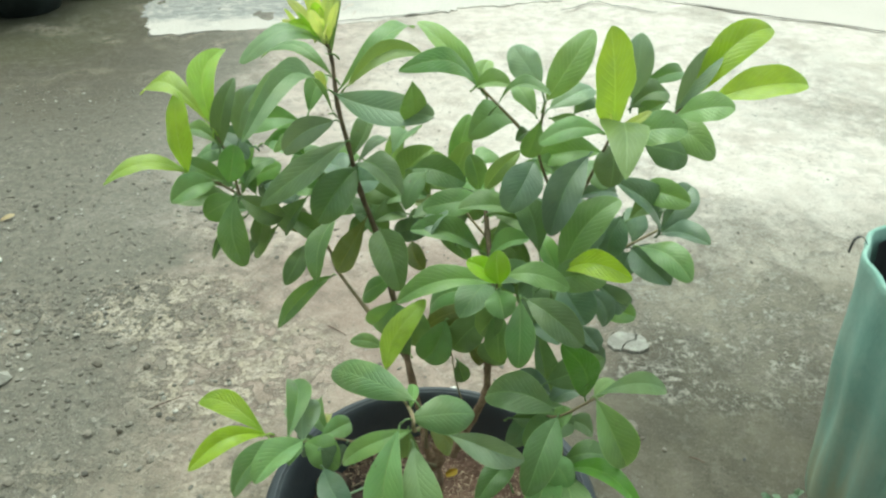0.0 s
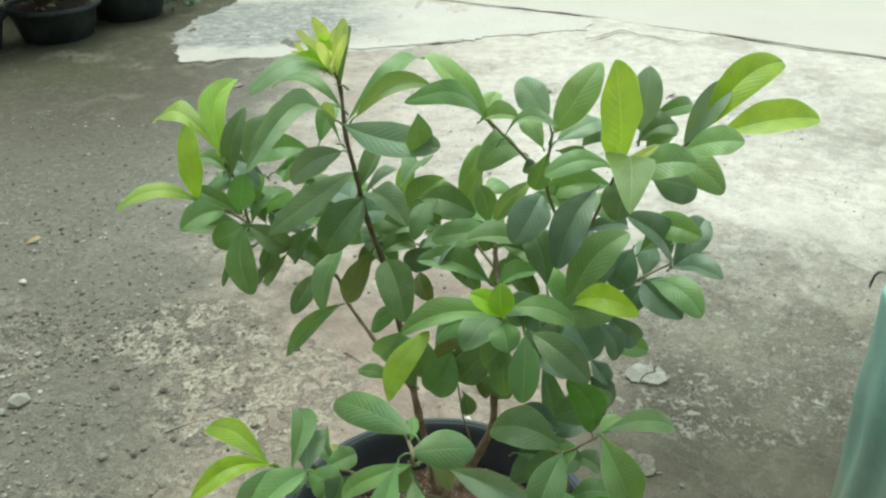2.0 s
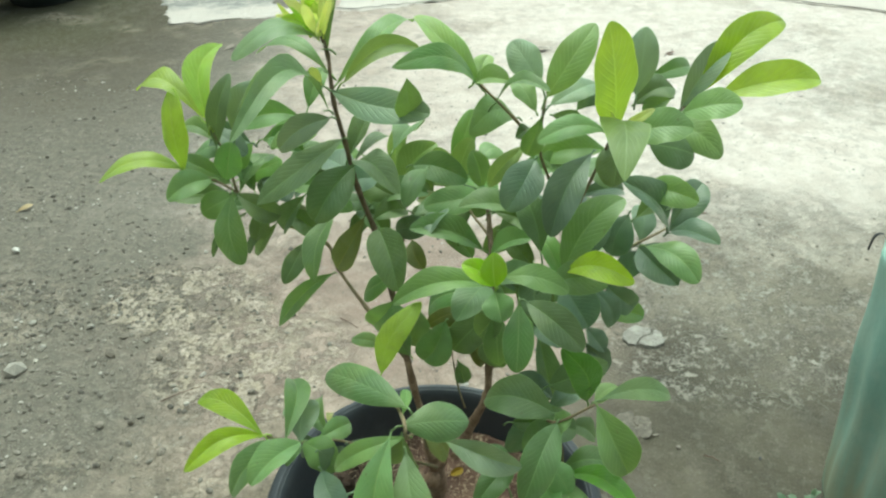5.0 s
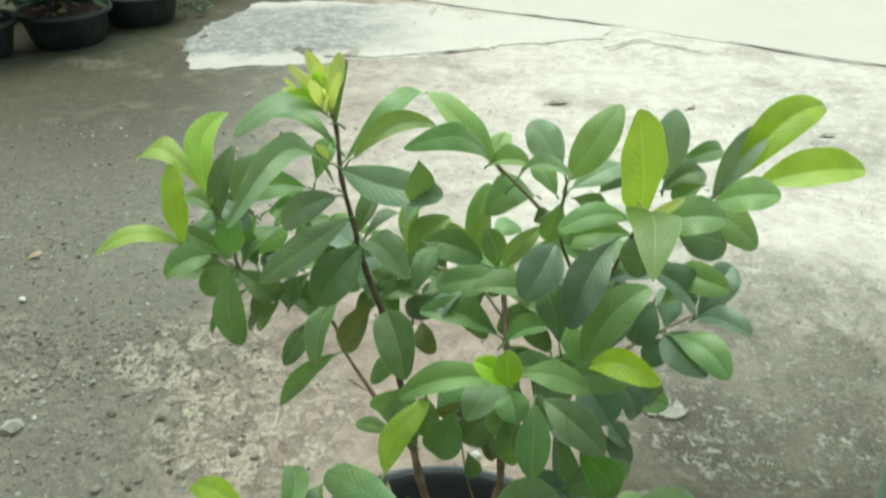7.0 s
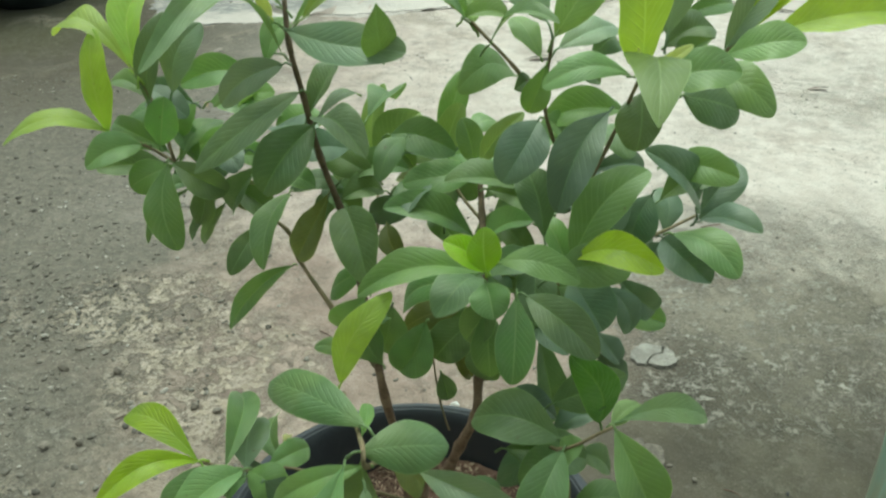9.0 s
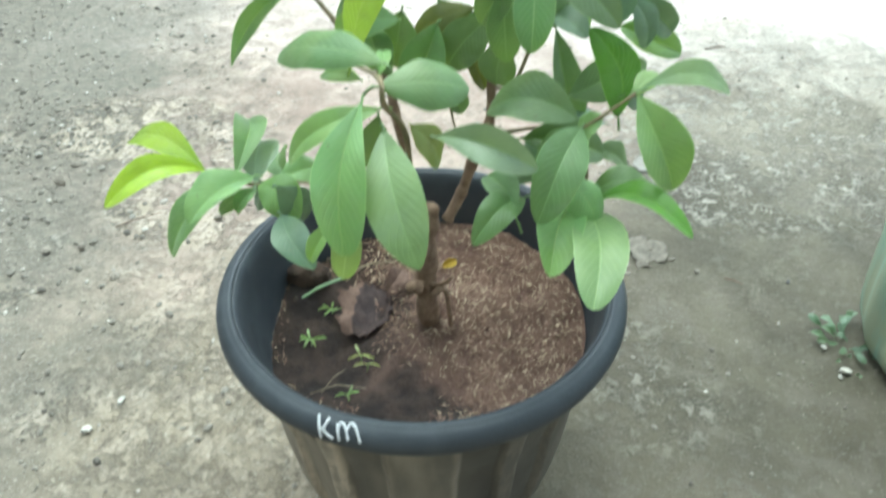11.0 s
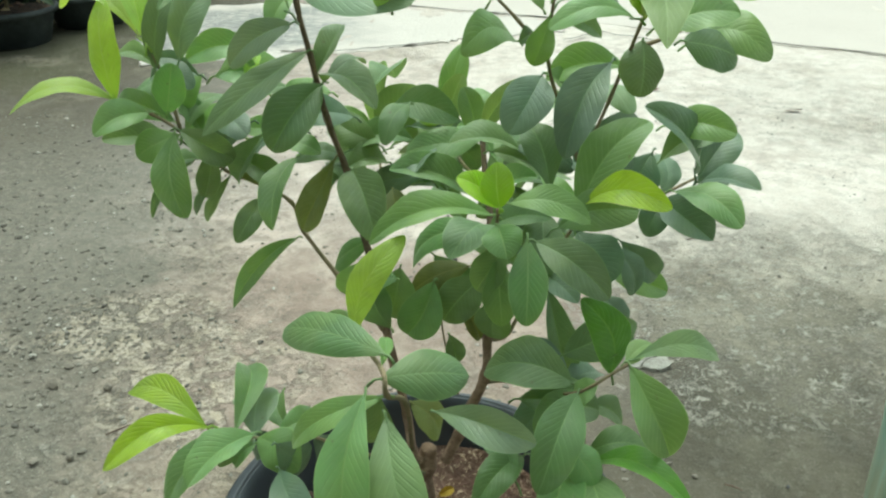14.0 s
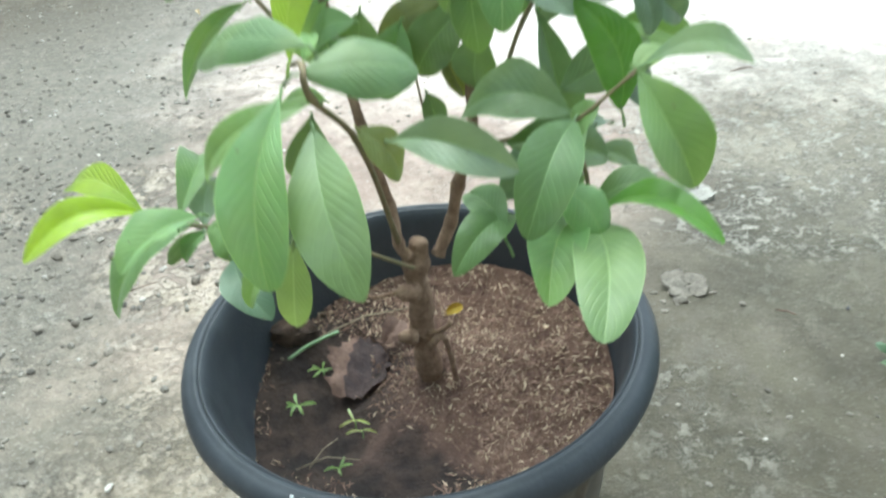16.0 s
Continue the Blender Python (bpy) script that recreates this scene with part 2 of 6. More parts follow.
    n.put(warm.inputs[6], base)
    n.put(warm.inputs[7], (1.22, 1.22, 0.6, 1.0))
    thin = n.node("ShaderNodeBsdfTranslucent", Color=warm.outputs[2], Normal=normal)
    both = n.node("ShaderNodeMixShader")
    both.inputs[0].default_value = clear
    n.tree.links.new(n.bsdf.outputs[0], both.inputs[1])
    n.tree.links.new(thin.outputs[0], both.inputs[2])
    n.tree.links.new(both.outputs[0], n.out.inputs["Surface"])
    return n.mat


def simple(name, a, b, scale=20.0, rough=0.7, relief=0.3, depth=0.004, metal=0.0):
    """Two tones in uneven patches at two scales, with fine relief."""
    n = Nodes(name)
    f = n.noise(scale, 6, 0.65)
    base = n.mix(n.step(f, 0.35, 0.65), a, b)
    base = n.mix(n.step(n.noise(scale * 6, 3), 0.4, 0.75, 0.0, 0.4), base, tuple(c * 0.6 for c in a))
    n.bump(n.sum("ADD", f, n.noise(scale * 7, 4)), relief, depth)
    return n.set(base_color=base, roughness=rough, metallic=metal)


def stem_material():
    """Pale brown bark on the old wood low down, dark green brown on the young wood."""
    n = Nodes("shrub stem")
    f = n.noise(52, 6, 0.65)
    old = n.mix(n.step(f, 0.35, 0.65), (0.26, 0.165, 0.108), (0.47, 0.325, 0.22))
    young = n.mix(n.step(f, 0.35, 0.65), (0.115, 0.09, 0.05), (0.24, 0.175, 0.11))
    base = n.mix(n.step(n.sum("ADD", n.axis("Z"), n.sum("MULTIPLY", f, 0.08)), 0.6, 0.82), old, young)
    base = n.mix(n.step(n.noise(300, 3), 0.4, 0.75, 0.0, 0.4), base, (0.1, 0.07, 0.045))
    n.bump(n.sum("ADD", f, n.noise(340, 4)), 0.8, 0.004)
    return n.set(base_color=base, roughness=0.8)


PANEL_TURN = -1.526


def pot_material(ribbed):
    n = Nodes("dusty black plastic")
    z = n.axis("Z")
    streak = n.node("ShaderNodeMapping")
    n.tree.links.new(n.where, streak.inputs[0])
    streak.inputs["Scale"].default_value = (1, 1, 0.15)
    dust = n.noise(30, 6, 0.65, vector=streak.outputs[0])
    base = n.mix(n.step(n.noise(9, 4), 0.4, 0.75, 0.0, 0.6), (0.046, 0.054, 0.064), (0.108, 0.123, 0.137))
    if ribbed:
        base = n.mix(n.step(n.noise(9, 4), 0.4, 0.75, 0.0, 0.6), (0.05, 0.048, 0.045), (0.105, 0.1, 0.092))
        # dried mud and dust, thickest low down; rib highlights and hollow shade painted in
        turn = n.sum("ARCTAN2", n.sum("SUBTRACT", n.axis("Y"), 0.002), n.sum("SUBTRACT", n.axis("X"), 0.007))
        off = n.sum("PINGPONG", n.sum("SUBTRACT", turn, PANEL_TURN), math.pi / 6)
        rib = n.sum("MAXIMUM", n.step(n.sum("ABSOLUTE", n.sum("SUBTRACT", off, 0.187), 0.0), 0.04, 0.008, 0.0, 0.85), n.step(off, 0.43, 0.475))
        low = n.step(n.sum("ADD", z, n.sum("MULTIPLY", dust, 0.2)), 0.14, 0.42, 1.0, 0.72)
        low = n.sum("MULTIPLY", low, n.step(n.noise(5.5, 4, 0.6, vector=streak.outputs[0]), 0.36, 0.6, 0.4, 1.1))
        # dustier on the -X side, with light bounced off pale ground painted in
        low = n.sum("MULTIPLY", low, n.step(n.axis("X"), 0.1, -0.08, 0.2, 1.25))
        film = n.sum("MULTIPLY", n.step(dust, 0.25, 0.7, 0.5, 1.0), low)
        # a thinner film darkens the hollows in place of their shade
        film = n.sum("MULTIPLY", film, n.sum("MAXIMUM", n.step(off, 0.2, 0.23, 1.0, 0.6), n.step(off, 0.43, 0.46)))
        base = n.mix(film, base, (0.51, 0.445, 0.35))
        # pale rib edges: dust together with painted highlights
        base = n.mix(n.sum("MULTIPLY", n.sum("MULTIPLY", rib, n.step(n.axis("X"), 0.1, -0.08, 0.2, 1.0)), n.step(n.sum("ADD", dust, n.sum("MULTIPLY", n.sum("SUBTRACT", n.noise(60, 4), 0.5), 0.5)), 0.36, 0.62, 0.12, 0.85)), base, (0.6, 0.51, 0.4))
        base = n.mix(n.sum("MULTIPLY", n.step(z, 0.022, 0.01, 0.0, 0.92), n.step(n.axis("X"), 0.1, -0.02, 0.3, 1.0)), base, (0.62, 0.56, 0.46))
    n.bump(n.sum("ADD", dust, n.noise(220, 3)), 0.25, 0.002)
    return n.set(base_color=base, roughness=n.step(n.noise(12, 4), 0.3, 0.7, 0.46, 0.64))


def soil_material():
    n = Nodes("potting soil")
    grain, lump = n.noise(140, 5, 0.7), n.noise(26, 6, 0.65)
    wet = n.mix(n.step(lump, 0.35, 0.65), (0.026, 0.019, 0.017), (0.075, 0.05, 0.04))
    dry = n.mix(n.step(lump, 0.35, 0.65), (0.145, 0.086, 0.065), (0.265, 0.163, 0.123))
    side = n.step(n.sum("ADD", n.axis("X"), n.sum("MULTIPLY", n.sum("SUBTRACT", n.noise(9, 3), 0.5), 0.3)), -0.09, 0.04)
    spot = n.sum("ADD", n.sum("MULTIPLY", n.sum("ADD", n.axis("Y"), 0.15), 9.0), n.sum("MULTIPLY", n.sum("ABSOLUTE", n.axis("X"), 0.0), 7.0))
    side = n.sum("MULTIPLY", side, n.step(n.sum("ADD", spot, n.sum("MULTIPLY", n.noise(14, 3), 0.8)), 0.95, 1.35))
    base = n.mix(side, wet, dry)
    base = n.mix(n.step(grain, 0.36, 0.28, 0.0, 0.6), base, (0.02, 0.014, 0.012))
    base = n.mix(n.step(grain, 0.64, 0.72, 0.0, 0.5), base, (0.3, 0.2, 0.14))
    n.bump(n.sum("ADD", lump, grain), 0.9, 0.008)
    return n.set(base_color=base, roughness=0.95)


def bag_material():
    n = Nodes("teal woven plastic")
    z = n.axis("Z")
    weave = n.node("ShaderNodeTexWave", Scale=260.0)
    n.tree.links.new(n.where, weave.inputs["Vector"])
    stain = n.noise(5, 6, 0.7)
    base = n.mix(n.step(stain, 0.35, 0.65), (0.25, 0.46, 0.39), (0.35, 0.54, 0.46))
    streak = n.node("ShaderNodeMapping")
    n.tree.links.new(n.where, streak.inputs[0])
    streak.inputs["Scale"].default_value = (1, 1, 0.16)
    run = n.noise(16, 5, 0.65, vector=streak.outputs[0])
    mud = n.step(n.sum("SUBTRACT", z, n.sum("MULTIPLY", n.sum("SUBTRACT", stain, 0.5), 0.35)), 0.1, 0.52, 0.85, 0.0)
    base = n.mix(n.sum("MULTIPLY", mud, n.step(run, 0.36, 0.62, 0.25, 1.0)), base, (0.36, 0.37, 0.24))
    base = n.mix(n.step(run, 0.37, 0.3, 0.0, 0.4), base, (0.12, 0.2, 0.16))
    n.bump(n.sum("ADD", n.sum("MULTIPLY", weave.outputs["Fac"], 0.04), n.noise(18, 5)), 0.4, 0.006)
    return n.set(base_color=base, roughness=0.6)


GROUND = ground_material()
CEMENT, SLAB = cement_material(), slab_material()
LEAF = {
    "Y": leaf_material("young yellow green leaf", (0.42, 0.62, 0.06), (0.56, 0.72, 0.2), 0.42, 0.4),
    "L": leaf_material("light green leaf", (0.32, 0.48, 0.15), (0.47, 0.61, 0.28), 0.32),
    "M": leaf_material("mid green leaf", (0.228, 0.392, 0.124), (0.36, 0.52, 0.21), 0.32),
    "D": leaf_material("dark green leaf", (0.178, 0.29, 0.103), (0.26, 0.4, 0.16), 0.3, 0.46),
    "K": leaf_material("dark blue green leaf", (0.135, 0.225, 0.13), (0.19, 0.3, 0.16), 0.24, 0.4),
    # S is the leaf green darkened to carry the far corner's shade
    "S": leaf_material("shade-darkened green leaf", (0.05, 0.095, 0.03), (0.09, 0.14, 0.05), 0.2, 0.5),
    # P has a pale bluish sky gloss painted into its green
    "P": leaf_material("blue green leaf", (0.265, 0.385, 0.235), (0.34, 0.48, 0.29), 0.26, 0.42),
    "O": leaf_material("olive ageing leaf", (0.2, 0.24, 0.06), (0.32, 0.33, 0.11), 0.34),
    "V": leaf_material("fresh ribbed leaf", (0.12, 0.3, 0.03), (0.25, 0.44, 0.08), 0.32),
    "B": leaf_material("yellow leaf bud", (0.8, 0.87, 0.38), (0.72, 0.8, 0.3), 0.4, 0.5),
}
BARK = simple("brown bark", (0.26, 0.165, 0.108), (0.47, 0.325, 0.22), 48, 0.88, 0.9, 0.005)
TWIG = simple("green brown twig", (0.22, 0.2, 0.1), (0.33, 0.25, 0.15), 60, 0.7, 0.5, 0.002)
STEM = stem_material()
POT, POT_BODY = pot_material(False), pot_material(True)
SOIL = simple("dark potting soil", (0.036, 0.025, 0.021), (0.125, 0.08, 0.056), 30, 0.95, 0.9, 0.01)
HUSK = simple("rice husk", (0.19, 0.113, 0.084), (0.4, 0.265, 0.197), 22, 0.8, 0.3, 0.001)
PALEHUSK = simple("pale rice husk", (0.6, 0.455, 0.31), (0.8, 0.655, 0.46), 40, 0.8, 0.3, 0.001)
STRAW = simple("pale straw", (0.3, 0.245, 0.165), (0.46, 0.39, 0.27), 60, 0.8, 0.3, 0.001)
DRY = simple("dry brown leaf", (0.13, 0.078, 0.058), (0.23, 0.145, 0.11), 35, 0.8, 0.8, 0.004)
DRYDARK = simple("dark face of a dry leaf", (0.04, 0.026, 0.026), (0.085, 0.055, 0.05), 35, 0.8, 0.8, 0.004)
PAINT = simple("white marker paint", (0.8, 0.82, 0.84), (0.7, 0.72, 0.74), 60, 0.6, 0.2, 0.001)
STONE = simple("grey gravel stone", (0.205, 0.18, 0.146), (0.32, 0.286, 0.238), 30, 0.9, 0.6, 0.003)
DARKSTONE = simple("dark slate stone", (0.06, 0.06, 0.068), (0.13, 0.128, 0.135), 30, 0.9, 0.6, 0.004)
BUFF = simple("buff stone", (0.33, 0.31, 0.265), (0.45, 0.425, 0.37), 30, 0.9, 0.5, 0.003)
WHITE = simple("white pebble", (0.86, 0.85, 0.8), (0.72, 0.71, 0.66), 60, 0.8, 0.3, 0.002)
PALE = simple("pale stone", (0.5, 0.48, 0.42), (0.7, 0.68, 0.62), 30, 0.85, 0.5, 0.003)
FLAT = simple("grey flat stone", (0.27, 0.255, 0.225), (0.42, 0.4, 0.355), 22, 0.9, 0.7, 0.006)
RUBBLE = simple("crumbled cement", (0.175, 0.156, 0.128), (0.315, 0.284, 0.238), 40, 0.95, 0.8, 0.005)
def gravel_material():
    """Each loose stone has its own tone."""
    n = Nodes("mixed gravel")
    tone = n.node("ShaderNodeNewGeometry").outputs["Random Per Island"]
    base = n.mix(tone, (0.182, 0.168, 0.14), (0.318, 0.295, 0.25))
    base = n.mix(n.step(n.sum("FRACT", n.sum("MULTIPLY", tone, 17.0), 0.0), 0.86, 0.9), base, (0.58, 0.545, 0.48))
    base = n.mix(n.step(n.sum("FRACT", n.sum("MULTIPLY", tone, 29.0), 0.0), 0.9, 0.94), base, (0.11, 0.1, 0.085))
    base = n.mix(n.step(n.noise(120, 4, 0.7), 0.42, 0.66, 0.0, 0.45), base, (0.16, 0.14, 0.12))
    n.bump(n.noise(200, 4), 0.6, 0.002)
    return n.set(base_color=base, roughness=0.9)


MIXED = gravel_material()
POTSOIL = soil_material()
CLOD = simple("brown earth clod", (0.06, 0.04, 0.03), (0.135, 0.088, 0.063), 60, 0.95, 0.9, 0.005)
BAG = bag_material()
INSIDE = simple("black liner", (0.012, 0.014, 0.015), (0.03, 0.03, 0.03), 12, 0.6, 0.3, 0.004)
DARKPOT = simple("black nursery pot", (0.018, 0.024, 0.023), (0.05, 0.062, 0.058), 9, 0.5, 0.3, 0.003)
SHEET = simple("black plastic sheet", (0.012, 0.014, 0.022), (0.035, 0.04, 0.06), 4, 0.55, 0.5, 0.02)
PLASTER = simple("grey plaster", (0.2, 0.19, 0.17), (0.28, 0.27, 0.24), 3, 0.9, 0.4, 0.004)
CHIP = simple("yellow fallen leaf", (0.62, 0.42, 0.05), (0.75, 0.52, 0.09), 40, 0.7, 0.3, 0.001)
GREYLEAF = simple("bleached dead leaf", (0.3, 0.26, 0.22), (0.44, 0.39, 0.33), 40, 0.8, 0.4, 0.002)
ORANGE = simple("tan dead leaf", (0.42, 0.31, 0.16), (0.52, 0.41, 0.24), 40, 0.8, 0.3, 0.001)


# ---- building blocks ----
def mesh_of(bm, name, material, smooth=True):
    me = bpy.data.meshes.new(name)
    for face in bm.faces:
        face.smooth = smooth
    bm.to_mesh(me)
    bm.free()
    for m in material if isinstance(material, (list, tuple)) else (material,):
        me.materials.append(m)
    return me


def thing(name, at, label, category, group=""):
    ob = new(name)
    ob.empty_display_size = 0.05
    ob.location = at
    return tagged(ob, label, category, group)


def part(name, bm, material, parent, label="", smooth=True, shift=None):
    """One mesh under a thing; bm is in the world's places, shift is the thing's own place."""
    base = Vector(shift if shift is not None else parent.location)
    bmesh.ops.translate(bm, verts=bm.verts, vec=-base)
    ob = new(name, mesh_of(bm, name, material, smooth))
    ob.parent = parent
    return tagged(ob, label)


def single(name, bm, material, at, label, category, group="", kind="", smooth=True):
    bmesh.ops.translate(bm, verts=bm.verts, vec=-Vector(at))
    ob = new(name, mesh_of(bm, name, material, smooth))
    ob.location = at
    return tagged(ob, label, category, group, kind)


def lathe(bm, profile, centre=(0, 0), steps=64, wave=None, squash=1.0):
    """Turn (radius, z) pairs round an upright axis; wave(angle, z) is added to the radius."""
    rings = []
    for r, z in profile:
        ring = []
        for i in range(steps):
            a = 2 * math.pi * i / steps
            q = r + (wave(a, z) if wave else 0.0)
            ring.append(bm.verts.new((centre[0] + q * math.cos(a), centre[1] + q * math.sin(a) * squash, z)))
        rings.append(ring)
    for low, high in zip(rings, rings[1:]):
        for i in range(steps):
            j = (i + 1) % steps
            bm.faces.new((low[i], low[j], high[j], high[i]))
    return rings


def tube(bm, points, radii, sides=8, cap=True, wobble=0.0):
    pts = [Vector(p) for p in points]
    side = Vector((0.31, 0.83, 0.27)).normalized()
    rings = []
    for i, p in enumerate(pts):
        way = (pts[min(i + 1, len(pts) - 1)] - pts[max(i - 1, 0)]).normalized()
        a = (side - way * side.dot(way)).normalized()
        b = way.cross(a)
        r = radii[i] * (1 + wobble * noise.noise(p * 60))
        rings.append([bm.verts.new(p + (a * math.cos(2 * math.pi * k / sides) + b * math.sin(2 * math.pi * k / sides)) * r) for k in range(sides)])
    for low, high in zip(rings, rings[1:]):
        for k in range(sides):
            j = (k + 1) % sides
            bm.faces.new((low[k], low[j], high[j], high[k]))
    if cap:
        bm.faces.new(rings[0][::-1])
        bm.faces.new(rings[-1])
    return rings


def curve(points, n):
    """A smooth line of n + 1 points a span through the points."""
    pts = [Vector(p) for p in points]
    ends = [2 * pts[0] - pts[1], *pts, 2 * pts[-1] - pts[-2]]
    out = []
    for i in range(1, len(ends) - 2):
        p0, p1, p2, p3 = ends[i - 1:i + 3]
        for k in range(n):
            t = k / n
            out.append(0.5 * (2 * p1 + (p2 - p0) * t + (2 * p0 - 5 * p1 + 4 * p2 - p3) * t * t + (3 * p1 - p0 - 3 * p2 + p3) * t ** 3))
    return out + [pts[-1]]


def pebble(bm, at, size, rng, flat=0.6):
    made = bmesh.ops.create_icosphere(bm, subdivisions=1, radius=1.0)["verts"]
    turn = Euler((rng.uniform(-0.4, 0.4), rng.uniform(-0.4, 0.4), rng.uniform(0, 6.3))).to_matrix()
    sx, sy, sz = size * rng.uniform(0.7, 1.2), size * rng.uniform(0.55, 1.0), size * flat * rng.uniform(0.6, 1.1)
    for v in made:
        k = rng.uniform(0.78, 1.15)
        v.co = Vector(at) + turn @ Vector((v.co.x * sx * k, v.co.y * sy * k, v.co.z * sz * k))


def lump(bm, at, size, seed):
    """One rough rounded lump of earth or stone."""
    made = bmesh.ops.create_icosphere(bm, subdivisions=4, radius=1.0)["verts"]
    for v in made:
        k = 1 + 0.28 * noise.noise(v.co * 1.6 + Vector((seed, 0, 0))) + 0.14 * noise.noise(v.co * 4.5 + Vector((0, seed, 0))) + 0.05 * noise.noise(v.co * 13)
        v.co = Vector(at) + Vector((v.co.x * size[0] * k, v.co.y * size[1] * k, v.co.z * size[2] * k))


# direction towards the camera; leaf faces are turned to fit its view
CAMERA_SIDE = Vector((0.03, -0.78, 0.62))


def leaf_surface(bm, base, tip, width, arch, rng, stalk=0.012, facing=None, segments=18, across=8, fold=None, roll=None, **shape):
    """A leaf blade from base to tip with a folded midrib, arched along its length, and its stalk.
    shape may set sag (rise of the middle), lean (widest place), foot and end (fullness), bend and twist."""
    uv = bm.loops.layers.uv.verify()
    b, p = Vector(base), Vector(tip)
    way = p - b
    length = way.length
    way.normalize()
    face = (facing or (CAMERA_SIDE * 0.85 + Vector((0, 0, 0.3)))).normalized()
    up = face - way * face.dot(way)
    if up.length < 0.2:
        up = Vector((0, 0, 1)) - way * way.z
    up.normalize()
    up = Matrix.Rotation(rng.uniform(-0.38, 0.38) if roll is None else roll, 3, way) @ up
    side = way.cross(up)
    bend = rng.uniform(-0.1, 0.1)
    phase, ripple = rng.uniform(0, 6.3), rng.uniform(0.03, 0.1)
    twist, cup = rng.uniform(-0.5, 0.5), rng.uniform(-0.42, -0.05)
    fold = rng.choice((0.2, 0.4, 0.6, 0.75)) if fold is None else fold
    lean, foot, end = rng.uniform(0.95, 1.3), rng.uniform(0.66, 0.95), rng.uniform(0.4, 0.6)
    arch *= rng.uniform(0.8, 1.5)
    sag = rng.uniform(0.03, 0.15) * (1 - abs(way.z))
    sag, lean, foot, end = shape.get("sag", sag) * length, shape.get("lean", lean), shape.get("foot", foot), shape.get("end", end)
    bend, twist = shape.get("bend", bend), shape.get("twist", twist)
    grid = []
    for i in range(segments + 1):
        s = 0.5 - 0.5 * math.cos(math.pi * i / segments)
        mid = b + way * (length * s) + up * (arch * length * 4 * s * (1 - s) * (0.8 + 0.4 * s)) + side * (bend * length * math.sin(math.pi * s))
        mid.z += sag * math.sin(math.pi * s ** 0.9)
        q = math.pi * s ** lean
        half = 0.53 * width * max(0.0, math.sin(q)) ** (foot if q < math.pi / 2 else end)
        half = max(half, 0.0012 if i == 0 else 0.0006)
        turn = Matrix.Rotation(twist * (s - 0.35), 3, way)
        across_way, lift = turn @ side, turn @ up
        row = []
        for k in range(across + 1):
            u = 2 * k / across - 1
            rise = fold * half * abs(u) + cup * half * u * u
            rise += ripple * half * math.sin(phase + 15 * s + 2.2 * (u > 0)) * u * u
            row.append((bm.verts.new(mid + across_way * (half * u) + lift * rise), s, k / across))
        grid.append(row)
    for r0, r1 in zip(grid, grid[1:]):
        for k in range(across):
            quad = (r0[k], r0[k + 1], r1[k + 1], r1[k])
            f = bm.faces.new([q[0] for q in quad])
            for loop, q in zip(f.loops, quad):
                loop[uv].uv = (q[1], q[2])
    for r0, r1 in zip(grid, grid[1:]):
        crease = bm.edges.get((r0[across // 2][0], r1[across // 2][0]))
        if crease:
            crease.smooth = False
    if stalk > 0:
        start = b - way * stalk * 0.8 - Vector((0, 0, stalk * 0.5))
        rings = tube(bm, [start, b - way * stalk * 0.3, b + way * 0.08 * length + up * arch * 0.2 * length], [0.0013, 0.0012, 0.0007], 5)
        for ring in rings:
            for v in ring:
                for loop in v.link_loops:
                    loop[uv].uv = (0.5, 0.5)


# ---- ground and added shade walls ----
def relief(x, y):
    """Height of the uneven yard, in metres."""
    h = 0.007 * noise.noise((x * 1.7, y * 1.7, 0)) + 0.004 * noise.noise((x * 7, y * 7, 3)) + 0.0022 * noise.noise((x * 23, y * 23, 7))
    near = min(1.0, math.hypot(x, y) / 0.35)
    return h * near * near - 0.001


def build_ground():
    def ticks(low, high, stops):
        out = list(np.arange(low, high, 0.022))
        step, v = 0.03, high
        while v < stops:
            out.append(v)
            v, step = v + step, step * 1.22
        out.append(stops)
        step, v = 0.03, low
        while v > -stops:
            v, step = v - step, step * 1.22
            out.insert(0, max(v, -stops))
        return out
    xs, ys = ticks(-1.9, 1.3, 300.0), ticks(-0.5, 3.4, 300.0)
    verts = [(x, y, relief(x, y) if math.hypot(x, y) < 12 else 0.0) for y in ys for x in xs]
    w = len(xs)
    faces = [(j * w + i, j * w + i + 1, (j + 1) * w + i + 1, (j + 1) * w + i) for j in range(len(ys) - 1) for i in range(w - 1)]
    me = bpy.data.meshes.new("ground")
    me.from_pydata(verts, [], faces)
    me.polygons.foreach_set("use_smooth", [True] * len(faces))
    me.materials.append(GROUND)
    tagged(new("ground", me), "worn grey yard of cement and loose gravel", "ground", kind="structure")


